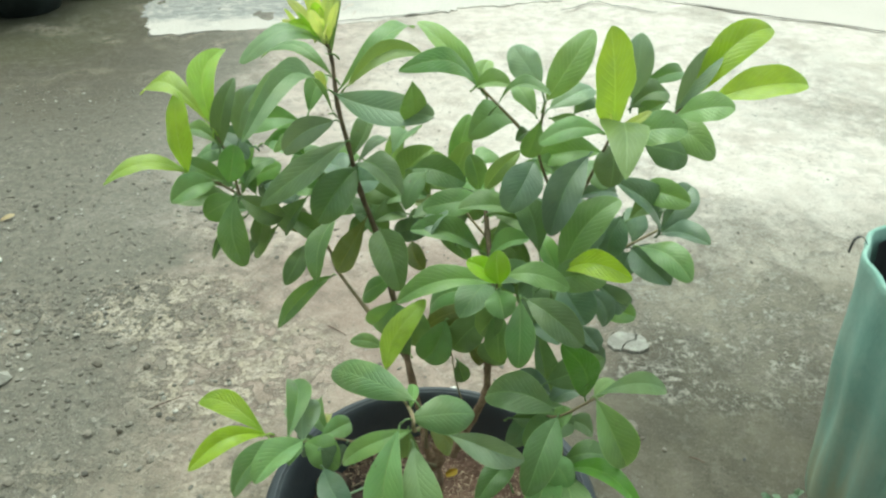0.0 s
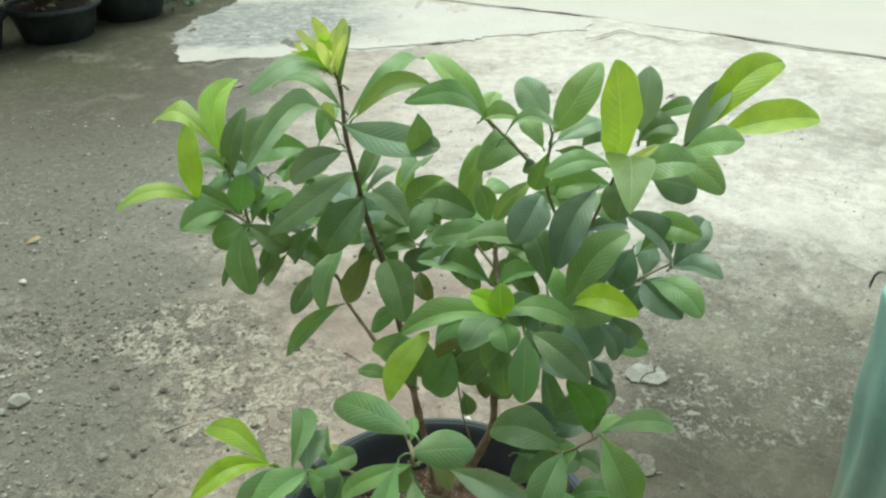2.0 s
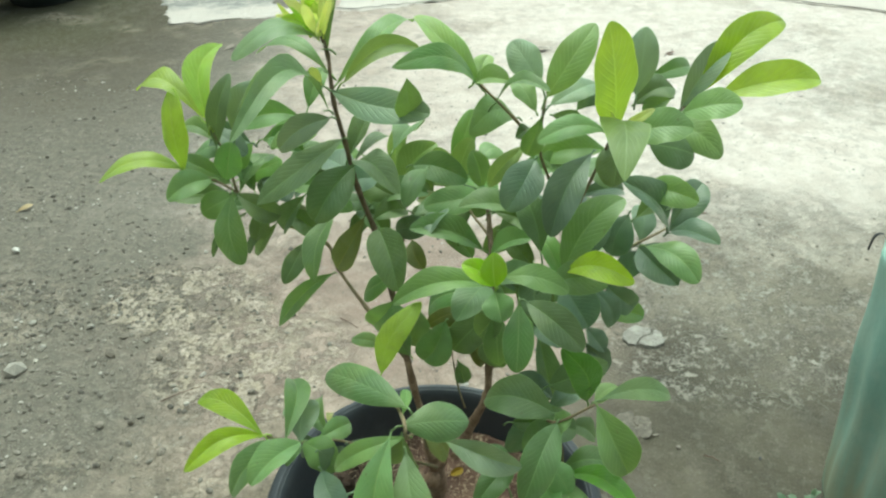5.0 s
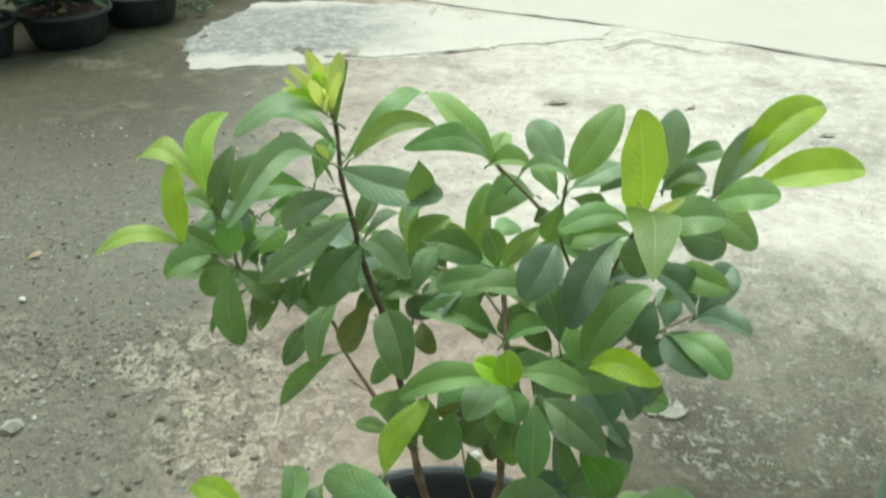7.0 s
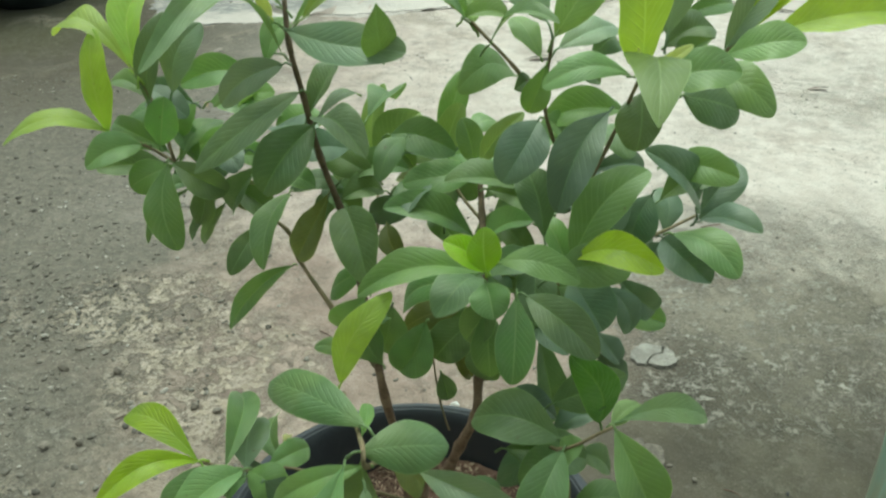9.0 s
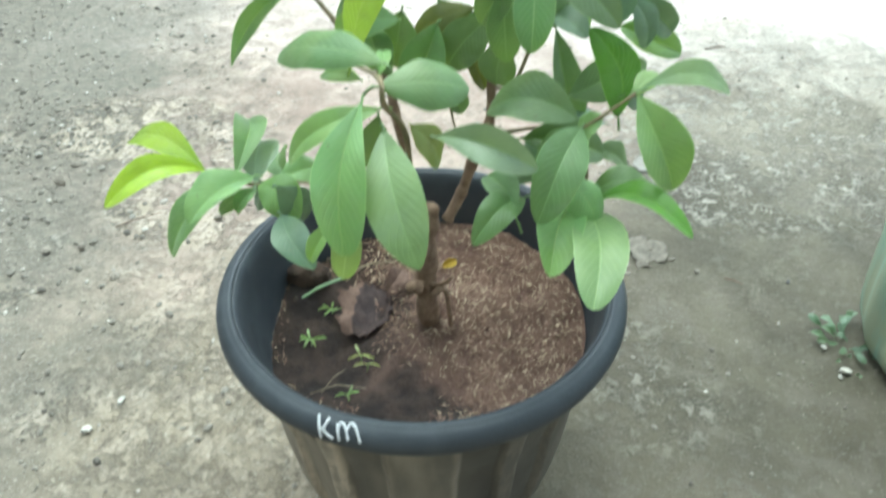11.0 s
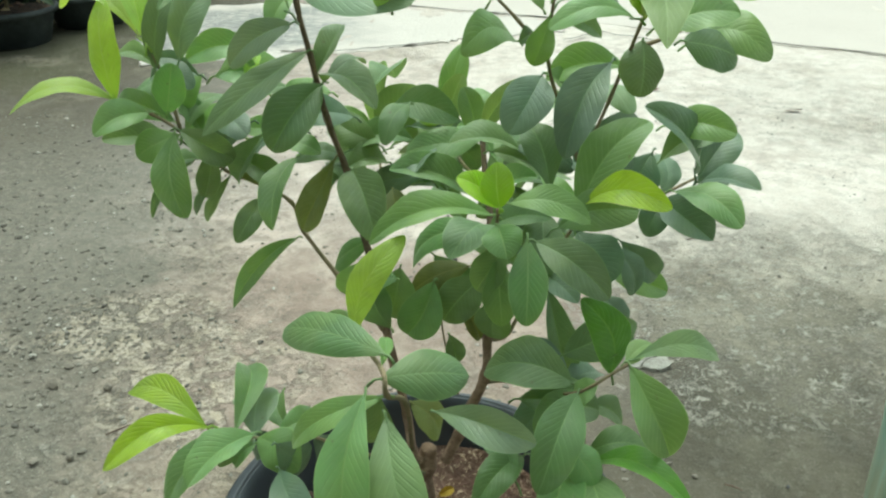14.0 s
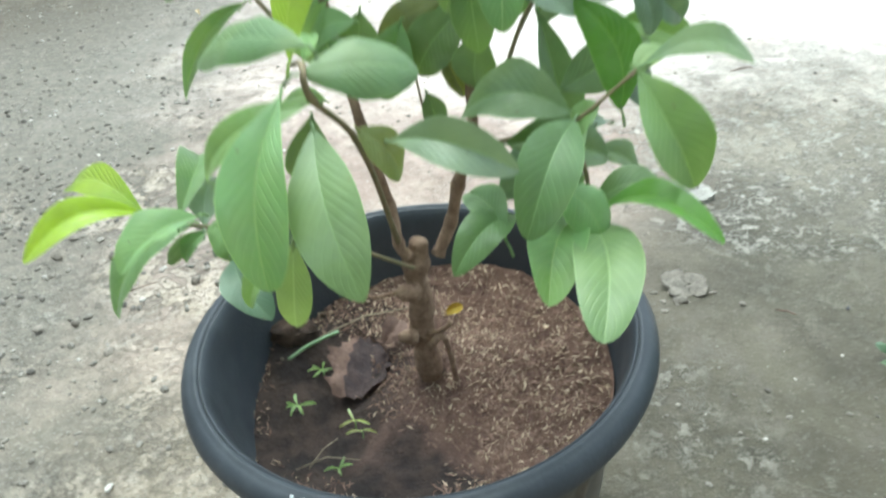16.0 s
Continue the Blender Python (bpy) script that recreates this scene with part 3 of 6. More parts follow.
def sheet_from(name, outline, thick, material, label, wobble=0.05, z=0.0, kind="structure", category="ground"):
    """A thin poured layer with an uneven rim and a rounded edge."""
    rim = []
    for (x0, y0), (x1, y1) in zip(outline, outline[1:] + outline[:1]):
        n = max(2, int(math.hypot(x1 - x0, y1 - y0) / 0.014))
        for k in range(n):
            x, y = x0 + (x1 - x0) * k / n, y0 + (y1 - y0) * k / n
            rim.append((x + wobble * noise.noise((x * 6, y * 6, 1)) + wobble * 0.8 * noise.noise((x * 31, y * 31, 2)), y + wobble * noise.noise((x * 6, y * 6, 5)) + wobble * 0.6 * noise.noise((x * 31, y * 31, 8))))
    bm = bmesh.new()
    low = [bm.verts.new((x, y, z - 0.03)) for x, y in rim]
    cx, cy = sum(p[0] for p in rim) / len(rim), sum(p[1] for p in rim) / len(rim)
    mid = [bm.verts.new((x, y, z + thick * 0.3)) for x, y in rim]
    top = [bm.verts.new((x + (cx - x) * 0.006, y + (cy - y) * 0.006, z + thick)) for x, y in rim]
    for a, b in ((low, mid), (mid, top)):
        for i in range(len(rim)):
            j = (i + 1) % len(rim)
            bm.faces.new((a[i], a[j], b[j], b[i]))
    bmesh.ops.triangle_fill(bm, use_beauty=True, edges=[e for e in bm.edges if e.verts[0] in set(top) and e.verts[1] in set(top)])
    bmesh.ops.recalc_face_normals(bm, faces=bm.faces)
    ob = new(name, mesh_of(bm, name, material, False))
    return tagged(ob, label, category, kind=kind)


def wall(name, x0, y0, x1, y1, height, thick, material, label):
    bm = bmesh.new()
    bmesh.ops.create_cube(bm, size=1.0)
    length = math.hypot(x1 - x0, y1 - y0)
    bmesh.ops.scale(bm, verts=bm.verts, vec=(length, thick, height))
    bmesh.ops.bevel(bm, geom=bm.edges[:], offset=0.01, segments=1, affect="EDGES")
    ob = new(name, mesh_of(bm, name, material, False))
    ob.matrix_basis = pose((x0 + x1) / 2, (y0 + y1) / 2, height / 2 - 0.02, 0, 0, math.degrees(math.atan2(y1 - y0, x1 - x0)))
    return tagged(ob, label, "wall", kind="structure")


build_ground()
sheet_from("cement_patch", [(-1.55, 3.36), (-1.69, 3.6), (-1.8, 3.9), (-1.7, 4.35), (-1.58, 4.75), (-1.25, 4.82), (-0.6, 4.75), (0.2, 4.45), (0.7, 4.24), (0.62, 4.05), (0.25, 3.92), (-0.07, 3.8), (-0.46, 3.6), (-0.76, 3.55), (-1.2, 3.4)],
           0.0025, CEMENT, "whitish patch of poured cement on the yard")
sheet_from("concrete_slab", [(-1.33, 5.21), (0.75, 4.28), (1.37, 3.96), (2.1, 3.58), (9.0, 0.3), (12.0, 12.0), (-0.5, 14.0)],
           0.005, SLAB, "pale concrete slab with a straight edge", 0.008)


def joint(name, line, wide, material, label):
    """A thin dark joint or crack, lying 4 mm over the yard."""
    pts = curve([(x, y, 0.0075) for x, y in line], 8)
    bm = bmesh.new()
    rows = []
    for i, p in enumerate(pts):
        w = wide * (0.5 + noise.noise(p * 9) ** 2 * 3) * (0.25 if i in (0, len(pts) - 1) else 1.0)
        jig = Vector((0, wide * 1.6 * noise.noise(p * 23), 0))
        rows.append([bm.verts.new(p + jig + Vector((0, w * k, 0.002 * (k == 0)))) for k in (-0.5, 0, 0.5)])
    for a, b in zip(rows, rows[1:]):
        for k in range(2):
            bm.faces.new((a[k], b[k], b[k + 1], a[k + 1]))
    tagged(new(name, mesh_of(bm, name, material)), label, "ground", kind="structure")


DIRT = simple("dirt in a joint", (0.1, 0.09, 0.075), (0.19, 0.17, 0.14), 20, 0.95, 0.4, 0.003)
joint("slab_joint_1", [(-1.33, 5.205), (-0.27, 4.72), (0.78, 4.255)], 0.028, DIRT, "dark straight joint along the concrete slab")
joint("slab_joint_2", [(1.33, 3.975), (2.15, 3.53), (3.5, 2.87)], 0.028, DIRT, "dark straight joint along the concrete slab")
joint("ground_crack_1", [(0.6, 3.79), (0.72, 3.9), (0.83, 4.0), (0.9, 3.93), (0.98, 3.9), (1.05, 3.83), (1.14, 3.78)], 0.02, DIRT, "ragged crack in the worn cement")
joint("ground_crack_2", [(-0.92, 3.6), (-0.7, 3.585), (-0.46, 3.63), (-0.28, 3.7), (-0.08, 3.79)], 0.018, DIRT, "thin broken edge of the cement patch")
# two unseen walls, added to darken the near and left ground
wall("shade_wall_near", -6.5, -2.6, 5.0, -2.6, 3.2, 0.2, PLASTER, "plain grey wall out of view, added to shade the near yard")
wall("shade_wall_left", -4.6, -2.4, -4.6, 9.0, 3.0, 0.2, PLASTER, "plain grey wall out of view, added to shade the left side")


# ---- the planter ----
POT_AT = (0.007, 0.002, 0.0)
RIM = [(0.206, 0.305), (0.2135, 0.352), (0.2172, 0.370), (0.2202, 0.380), (0.2240, 0.3862), (0.2258, 0.3876), (0.2263, 0.3846), (0.2275, 0.3846), (0.2281, 0.3887), (0.2322, 0.3882), (0.2340, 0.3866), (0.2362, 0.3862), (0.2400, 0.3842), (0.2442, 0.3800), (0.2470, 0.3735), (0.2478, 0.3665), (0.2455, 0.3590), (0.24, 0.353), (0.232, 0.349), (0.2175, 0.3485)]


def on_rim(v):
    """The (radius, z) at v metres up the outer face of the rim, over its shoulder."""
    face = RIM[16:7:-1]
    for (r0, z0), (r1, z1) in zip(face, face[1:]):
        d = math.hypot(r1 - r0, z1 - z0)
        if v <= d:
            return r0 + (r1 - r0) * v / d, z0 + (z1 - z0) * v / d
        v -= d
    return face[-1]


def build_pot():
    pot = thing("flower_pot", POT_AT, "large black plastic flower pot with fluted sides, dusty", "flower pot")
    # six broad panels with a narrow rib between each two, all standing proud of the hollows

    def wave(a, z):
        if z < 0.018:
            return 0.0
        deep = 0.0095 * (1 - 0.35 * max(0.0, min(1.0, (z - 0.2) / 0.09))) * min(1.0, (z - 0.012) / 0.04) * max(0.0, min(1.0, (0.345 - z) / 0.022))
        off = abs((math.degrees(a - PANEL_TURN) + 30) % 60 - 30)
        proud = max(0.0, min(1.0, (12.0 - off) / 1.4), min(1.0, (off - 25.4) / 1.4))
        flare = 0.0135 * max(0.0, min(1.0, (z - 0.24) / 0.08))
        return 0.0005 + flare - deep * (1 - proud)
    bm = bmesh.new()
    body = [(0.0, 0.004), (0.12, 0.004), (0.138, 0.001), (0.1445, 0.003), (0.1452, 0.008), (0.1445, 0.0115)]
    body += [(0.143 + 0.06 * math.sin(0.5 * math.pi * (k / 14) ** 0.6), 0.02 + 0.312 * k / 14) for k in range(15)] + [(0.203, 0.3475)]
    lathe(bm, body, POT_AT[:2], 480, wave)
    part("body", bm, POT_BODY, pot, "fluted body with dried mud")
    bm = bmesh.new()
    inner = [(0.13, 0.012), (0.15, 0.1), (0.19, 0.25)]
    lathe(bm, inner + RIM, POT_AT[:2], 160)
    part("rim", bm, POT, pot, "thick rounded rim")

    # two letters written on the rim with a white marker
    def stroke(name, pts):
        line = []
        for arc, v in pts:
            up = v - 0.3505 + 0.156 * (arc + 0.0565)
            arc = -0.0556 + (arc + 0.0565) * 0.884 - 0.33 * (v - 0.3505)
            r, z = on_rim(0.0165 + up * 1.08)
            a = -math.pi / 2 + (arc + 0.0075) / 0.2475
            line.append((POT_AT[0] + (r + 0.0006) * math.cos(a), POT_AT[1] + (r + 0.0006) * math.sin(a), z + 0.0004))
        bm = bmesh.new()
        smooth = curve(line, 6)
        tube(bm, smooth, [0.0017] * len(smooth), 6)
        return bm
    letters = {
        "letter_k": [[(-0.1045, 0.3735), (-0.1035, 0.362), (-0.1045, 0.3505)], [(-0.0905, 0.3715), (-0.098, 0.362), (-0.1035, 0.359)], [(-0.101, 0.361), (-0.095, 0.356), (-0.0885, 0.3515)]],
        "letter_m": [[(-0.081, 0.3665), (-0.0805, 0.358), (-0.0815, 0.3505)], [(-0.0808, 0.36), (-0.077, 0.3672), (-0.0715, 0.364), (-0.0702, 0.3515)], [(-0.0706, 0.36), (-0.0645, 0.3672), (-0.059, 0.363), (-0.0565, 0.349)]],
    }
    for name, strokes in letters.items():
        bm = bmesh.new()
        for s in strokes:
            other = stroke(name, s)
            me = bpy.data.meshes.new("stroke")
            other.to_mesh(me)
            other.free()
            bm.from_mesh(me)
        part(name, bm, PAINT, pot, "handwritten white letter %s" % name[-1])


build_pot()


# ---- soil ----
def soil_height(x, y):
    h = 0.287 + 0.03 * (y - 0.0) + (0.05 if x > 0 else 0.12) * x + 0.009 * noise.noise((x * 12, y * 12, 2)) + 0.005 * noise.noise((x * 40, y * 40, 4))
    h += 0.022 * math.exp(-((x - 0.02) ** 2 + (y - 0.03) ** 2) / 0.004)
    h -= 0.016 * math.exp(-((x + 0.12) ** 2 + (y + 0.05) ** 2) / 0.006)
    h += 0.02 * math.exp(-((x + 0.17) ** 2 + (y - 0.085) ** 2) / 0.0012)
    # banked up against the pot
    h += 0.016 * max(0.0, math.hypot(x, y) - 0.13) / 0.07
    return h


def build_soil():
    bm = bmesh.new()
    rings = []
    for i in range(26):
        r = 0.2045 * i / 25
        n = 96
        rings.append([bm.verts.new((POT_AT[0] + r * math.cos(2 * math.pi * k / n), POT_AT[1] + r * math.sin(2 * math.pi * k / n), soil_height(r * math.cos(2 * math.pi * k / n), POT_AT[1] + r * math.sin(2 * math.pi * k / n)))) for k in range(n)])
    for a, b in zip(rings, rings[1:]):
        for k in range(96):
            j = (k + 1) % 96
            bm.faces.new((a[k], a[j], b[j], b[k]))
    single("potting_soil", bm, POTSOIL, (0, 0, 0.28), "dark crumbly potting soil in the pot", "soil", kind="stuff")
    # husk flakes strewn thickly but for the dark hollow
    rng = random.Random(4)
    verts, faces = [], []
    while len(faces) < 52000:
        a, r = rng.uniform(0, 2 * math.pi), 0.201 * math.sqrt(rng.random())
        x, y = r * math.cos(a), POT_AT[1] + r * math.sin(a)
        bare = math.exp(-((x + 0.125) ** 2 + (y + 0.04) ** 2) / 0.009) + math.exp(-((x + 0.13) ** 2 + (y - 0.05) ** 2) / 0.004) + math.exp(-((x + 0.008) ** 2 + (y + 0.11) ** 2) / 0.005) + 1.5 * (r > 0.17) * (y < -0.09) * (x < 0.03)
        if rng.random() < bare * 1.1 + 0.25 * (noise.noise((x * 30, y * 30, 9)) > 0.1):
            continue
        z = soil_height(x, y) + rng.uniform(0.0, 0.0035)
        big = rng.random() ** 3
        long, wide = 0.0042 + 0.0078 * big + rng.uniform(0, 0.002), 0.0005 + 0.00075 * big
        t, tip = rng.uniform(0, 6.3), rng.uniform(-0.6, 0.6)
        d = Vector((math.cos(t) * math.cos(tip), math.sin(t) * math.cos(tip), math.sin(tip))) * long * 0.5
        s = Vector((-math.sin(t), math.cos(t), rng.uniform(-0.5, 0.5))) * wide
        c, n = Vector((x + POT_AT[0], y, z)), len(verts)
        verts += [c - d, c + s + Vector((0, 0, 0.0004)), c + d, c - s + Vector((0, 0, 0.0004)), c + Vector((0, 0, 0.0012))]
        faces += [(n, n + 3, n + 4), (n + 3, n + 2, n + 4), (n + 2, n + 1, n + 4), (n + 1, n, n + 4)]
    verts, faces = [tuple(v) for v in verts], faces
    me = bpy.data.meshes.new("husk_mulch")
    me.from_pydata(verts, [], faces)
    me.materials.append(HUSK)
    me.materials.append(PALEHUSK)
    me.polygons.foreach_set("material_index", [1 if (i // 4) % 6 == 0 else 0 for i in range(len(faces))])
    tagged(new("husk_mulch", me), "brown husk flakes strewn on the soil", "mulch", kind="stuff")


build_soil()


# ---- the shrub ----
SHRUB = (0.016, 0.01, 0.285)
shrub = thing("shrub", SHRUB, "leafy potted guava shrub with yellow-green young leaves", "shrub")


def build_trunk():
    bm = bmesh.new()
    line = curve([(0.018, 0.01, 0.25), (0.014, 0.01, 0.3), (0.012, 0.01, 0.34), (0.011, 0.01, 0.375), (0.014, 0.009, 0.41), (0.012, 0.009, 0.445), (0.017, 0.01, 0.472), (0.02, 0.01, 0.486)], 6)
    radii = [0.0136 + 0.004 * math.exp(-i / 4) - 0.003 * i / len(line) for i in range(len(line))]
    for knot, size in ((14, 0.0008), (15, 0.002), (16, 0.0026), (17, 0.0018), (18, 0.0008), (30, 0.001), (31, 0.0022), (32, 0.003), (33, 0.003), (34, 0.002)):
        radii[knot] += size
    radii[-1], radii[-2] = radii[-1] * 0.62, radii[-2] * 0.9
    tube(bm, line, radii, 16, wobble=0.3)
    # stumps of old shoots and a dead twig down the side
    for pts, size in (([(0.004, -0.004, 0.372), (-0.005, -0.009, 0.377), (-0.011, -0.012, 0.378)], 0.009), ([(0.012, -0.006, 0.432), (0.002, -0.011, 0.437), (-0.004, -0.013, 0.434)], 0.01),
                      ([(0.018, -0.006, 0.36), (0.034, -0.008, 0.375), (0.04, -0.004, 0.34), (0.044, 0.0, 0.28)], 0.0042), ([(0.018, 0.0, 0.374), (0.034, -0.004, 0.38), (0.044, -0.005, 0.392)], 0.0035),
                      ([(0.0, 0.0, 0.432), (-0.03, 0.0, 0.424), (-0.045, 0.004, 0.427)], 0.0022)):
        smooth = curve(pts, 4)
        tube(bm, smooth, [size * (1 - 0.4 * i / len(smooth)) for i in range(len(smooth))], 8, wobble=0.35)
    part("trunk", bm, BARK, shrub, "short knotty brown trunk")


def branch(name, thick, thin, points, bark=None):
    bm = bmesh.new()
    line = curve(points, 5)
    n = len(line) - 1
    tube(bm, line, [(thick + (thin - thick) * i / n) * (1 + 0.25 * (i % 5 == 0)) for i in range(n + 1)], 8, wobble=0.15)
    return part(name, bm, bark or TWIG, shrub)


def leaf(stem, base, tip, width, kind, arch, **shape):
    bm = bmesh.new()
    leaf_rng = random.Random("%.3f %.3f %.3f" % tuple(tip))
    leaf_surface(bm, base, tip, width, arch, leaf_rng, roll=shape.pop("roll", 0.0 if arch <= 0.05 else None), stalk=0.012 if (Vector(tip) - Vector(base)).length > 0.055 and arch > 0.06 else 0.003, **shape)
    return part("leaf_bud" if kind == "B" else "leaf", bm, LEAF[kind], stem, shift=SHRUB)


build_trunk()


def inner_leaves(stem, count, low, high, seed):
    """Leaves in the shaded inside of the crown; mostly darker greens, which deepen that shade."""
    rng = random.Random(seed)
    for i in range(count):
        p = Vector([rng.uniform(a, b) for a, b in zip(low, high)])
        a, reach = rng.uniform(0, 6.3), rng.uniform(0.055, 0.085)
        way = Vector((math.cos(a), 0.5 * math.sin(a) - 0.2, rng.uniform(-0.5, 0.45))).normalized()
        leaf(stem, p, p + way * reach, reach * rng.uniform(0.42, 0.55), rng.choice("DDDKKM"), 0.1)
left_branch = branch("branch", 0.0056, 0.0019, [(0.008, 0.000, 0.473), (0.001, 0.000, 0.489), (-0.005, 0.020, 0.520), (-0.016, -0.000, 0.612), (-0.036, 0.040, 0.690), (-0.048, 0.060, 0.736), (-0.061, 0.070, 0.795), (-0.080, 0.075, 0.857), (-0.092, 0.080, 0.917), (-0.102, 0.085, 0.966), (-0.109, 0.110, 1.013), (-0.119, 0.120, 1.039)], STEM)
forked_branch = branch("branch", 0.0027, 0.0015, [(-0.026, 0.010, 0.646), (-0.080, 0.070, 0.676), (-0.125, 0.120, 0.707), (-0.139, 0.135, 0.736), (-0.186, 0.160, 0.750), (-0.217, 0.160, 0.764), (-0.243, 0.110, 0.829), (-0.270, 0.105, 0.851), (-0.302, 0.100, 0.866)])
branch("twig", 0.0020, 0.0015, [(-0.243, 0.110, 0.829), (-0.250, 0.110, 0.883), (-0.264, 0.110, 0.924)])
branch("branch", 0.0064, 0.0030, [(0.038, 0.000, 0.474), (0.054, 0.005, 0.509), (0.065, -0.015, 0.560), (0.081, -0.020, 0.609), (0.083, -0.005, 0.644), (0.084, 0.020, 0.721), (0.086, 0.050, 0.752), (0.082, 0.110, 0.774), (0.078, 0.150, 0.812)], STEM)
front_twig = branch("twig", 0.0024, 0.0015, [(0.083, -0.005, 0.644), (0.087, -0.010, 0.735), (0.087, -0.080, 0.830)])
outer_right_branch = branch("branch", 0.0021, 0.0017, [(0.083, -0.005, 0.644), (0.106, 0.012, 0.641), (0.130, 0.035, 0.689), (0.173, 0.040, 0.762), (0.180, 0.050, 0.830), (0.197, 0.050, 0.885), (0.211, 0.005, 0.971)])
upper_right_twig = branch("twig", 0.0024, 0.0015, [(0.177, 0.050, 0.806), (0.156, 0.070, 0.862), (0.137, 0.060, 0.920), (0.139, 0.050, 0.985)])
branch("twig", 0.0019, 0.0014, [(0.137, 0.060, 0.920), (0.108, 0.060, 0.956), (0.068, 0.070, 0.994)])
branch("twig", 0.0020, 0.0015, [(0.209, 0.025, 0.939), (0.251, 0.040, 0.951), (0.283, 0.030, 0.984), (0.299, 0.030, 1.001)])
side_twig = branch("twig", 0.0020, 0.0015, [(0.170, 0.020, 0.775), (0.228, 0.090, 0.747), (0.278, 0.130, 0.748), (0.320, 0.150, 0.760)])
middle_twig = branch("twig", 0.0020, 0.0014, [(0.084, 0.110, 0.765), (0.054, 0.170, 0.773), (0.033, 0.210, 0.800)])
back_twig = branch("twig", 0.0020, 0.0014, [(-0.045, 0.060, 0.732), (-0.035, 0.140, 0.743), (-0.049, 0.230, 0.785)])
low_front_twig = branch("twig", 0.0027, 0.0015, [(0.001, 0.000, 0.489), (0.008, -0.140, 0.668), (0.001, -0.225, 0.745), (-0.002, -0.220, 0.764), (-0.033, -0.125, 0.727)])
low_left_twig = branch("twig", 0.0020, 0.0015, [(0.015, -0.020, 0.473), (-0.072, -0.055, 0.545), (-0.115, -0.058, 0.562), (-0.156, -0.065, 0.562), (-0.200, -0.073, 0.581)])
low_right_twig = branch("twig", 0.0019, 0.0014, [(0.077, -0.015, 0.596), (0.103, -0.020, 0.603), (0.133, -0.050, 0.626), (0.156, -0.120, 0.665), (0.200, -0.135, 0.710)])
branch("twig", 0.0020, 0.0015, [(0.156, -0.120, 0.665), (0.168, -0.125, 0.627), (0.170, -0.135, 0.594)])
dry_twig = branch("twig", 0.0011, 0.0011, [(0.053, -0.010, 0.577), (0.042, 0.000, 0.615), (0.032, 0.020, 0.673)])

# crown shoot
leaf(left_branch, (-0.121, 0.120, 1.032), (-0.159, 0.090, 1.065), 0.014, "B", 0.05)
leaf(left_branch, (-0.124, 0.120, 1.037), (-0.153, 0.100, 1.088), 0.014, "B", 0.05)
leaf(left_branch, (-0.123, 0.120, 1.041), (-0.137, 0.120, 1.097), 0.017, "B", 0.03)
leaf(left_branch, (-0.122, 0.100, 1.042), (-0.137, 0.070, 1.080), 0.011, "Y", 0.03)
leaf(left_branch, (-0.114, 0.100, 1.041), (-0.109, 0.060, 1.077), 0.011, "B", 0.03)
leaf(left_branch, (-0.110, 0.100, 1.039), (-0.097, 0.080, 1.077), 0.011, "B", 0.03)
leaf(left_branch, (-0.126, 0.100, 1.040), (-0.153, 0.080, 1.081), 0.008, "B", 0.03)
leaf(left_branch, (-0.117, 0.110, 1.042), (-0.118, 0.080, 1.089), 0.017, "Y", 0.03)
leaf(left_branch, (-0.116, 0.120, 1.043), (-0.101, 0.120, 1.096), 0.016, "B", 0.03)
leaf(left_branch, (-0.117, 0.100, 1.044), (-0.127, 0.090, 1.098), 0.011, "B", 0.03)
leaf(left_branch, (-0.113, 0.090, 1.049), (-0.104, 0.090, 1.095), 0.011, "B", 0.03)
leaf(left_branch, (-0.116, 0.080, 1.048), (-0.145, 0.060, 1.072), 0.011, "Y", 0.03)
leaf(left_branch, (-0.108, 0.080, 1.049), (-0.091, 0.070, 1.092), 0.011, "B", 0.03)
leaf(left_branch, (-0.112, 0.070, 1.052), (-0.118, 0.050, 1.089), 0.012, "B", 0.03)
leaf(left_branch, (-0.107, 0.060, 1.051), (-0.097, 0.030, 1.082), 0.011, "B", 0.03)
leaf(left_branch, (-0.111, 0.120, 1.013), (-0.096, 0.130, 1.085), 0.014, "D", 0.05)
leaf(left_branch, (-0.108, 0.110, 1.019), (-0.197, 0.033, 1.035), 0.036, "D", 0.08, sag=0.24)
leaf(left_branch, (-0.107, 0.100, 0.994), (-0.208, 0.165, 0.994), 0.021, "M", 0.12)
leaf(left_branch, (-0.101, 0.100, 0.979), (-0.018, 0.205, 1.021), 0.030, "M", 0.15, bend=0.12)
leaf(left_branch, (-0.089, 0.090, 0.988), (-0.002, 0.130, 1.013), 0.023, "L", 0.15, sag=0.08)
leaf(left_branch, (-0.112, 0.070, 0.995), (-0.116, 0.050, 1.021), 0.012, "B", 0.05)
leaf(left_branch, (-0.111, 0.070, 0.990), (-0.189, 0.010, 0.988), 0.030, "M", 0.10, sag=0.24)
leaf(left_branch, (-0.106, 0.070, 0.961), (-0.171, -0.094, 1.000), 0.027, "D", 0.10, sag=0.24)
leaf(left_branch, (-0.106, 0.070, 0.952), (-0.170, 0.070, 0.911), 0.032, "P", 0.08)
leaf(left_branch, (-0.103, 0.080, 0.982), (0.015, 0.010, 0.985), 0.039, "P", 0.06, sag=-0.03)
leaf(left_branch, (-0.006, 0.022, 0.974), (-0.008, 0.005, 1.027), 0.030, "D", 0.04, end=1.0, foot=0.4, lean=0.8, roll=0.3)
leaf(left_branch, (-0.089, 0.080, 0.898), (-0.065, 0.120, 0.939), 0.027, "D", 0.08)
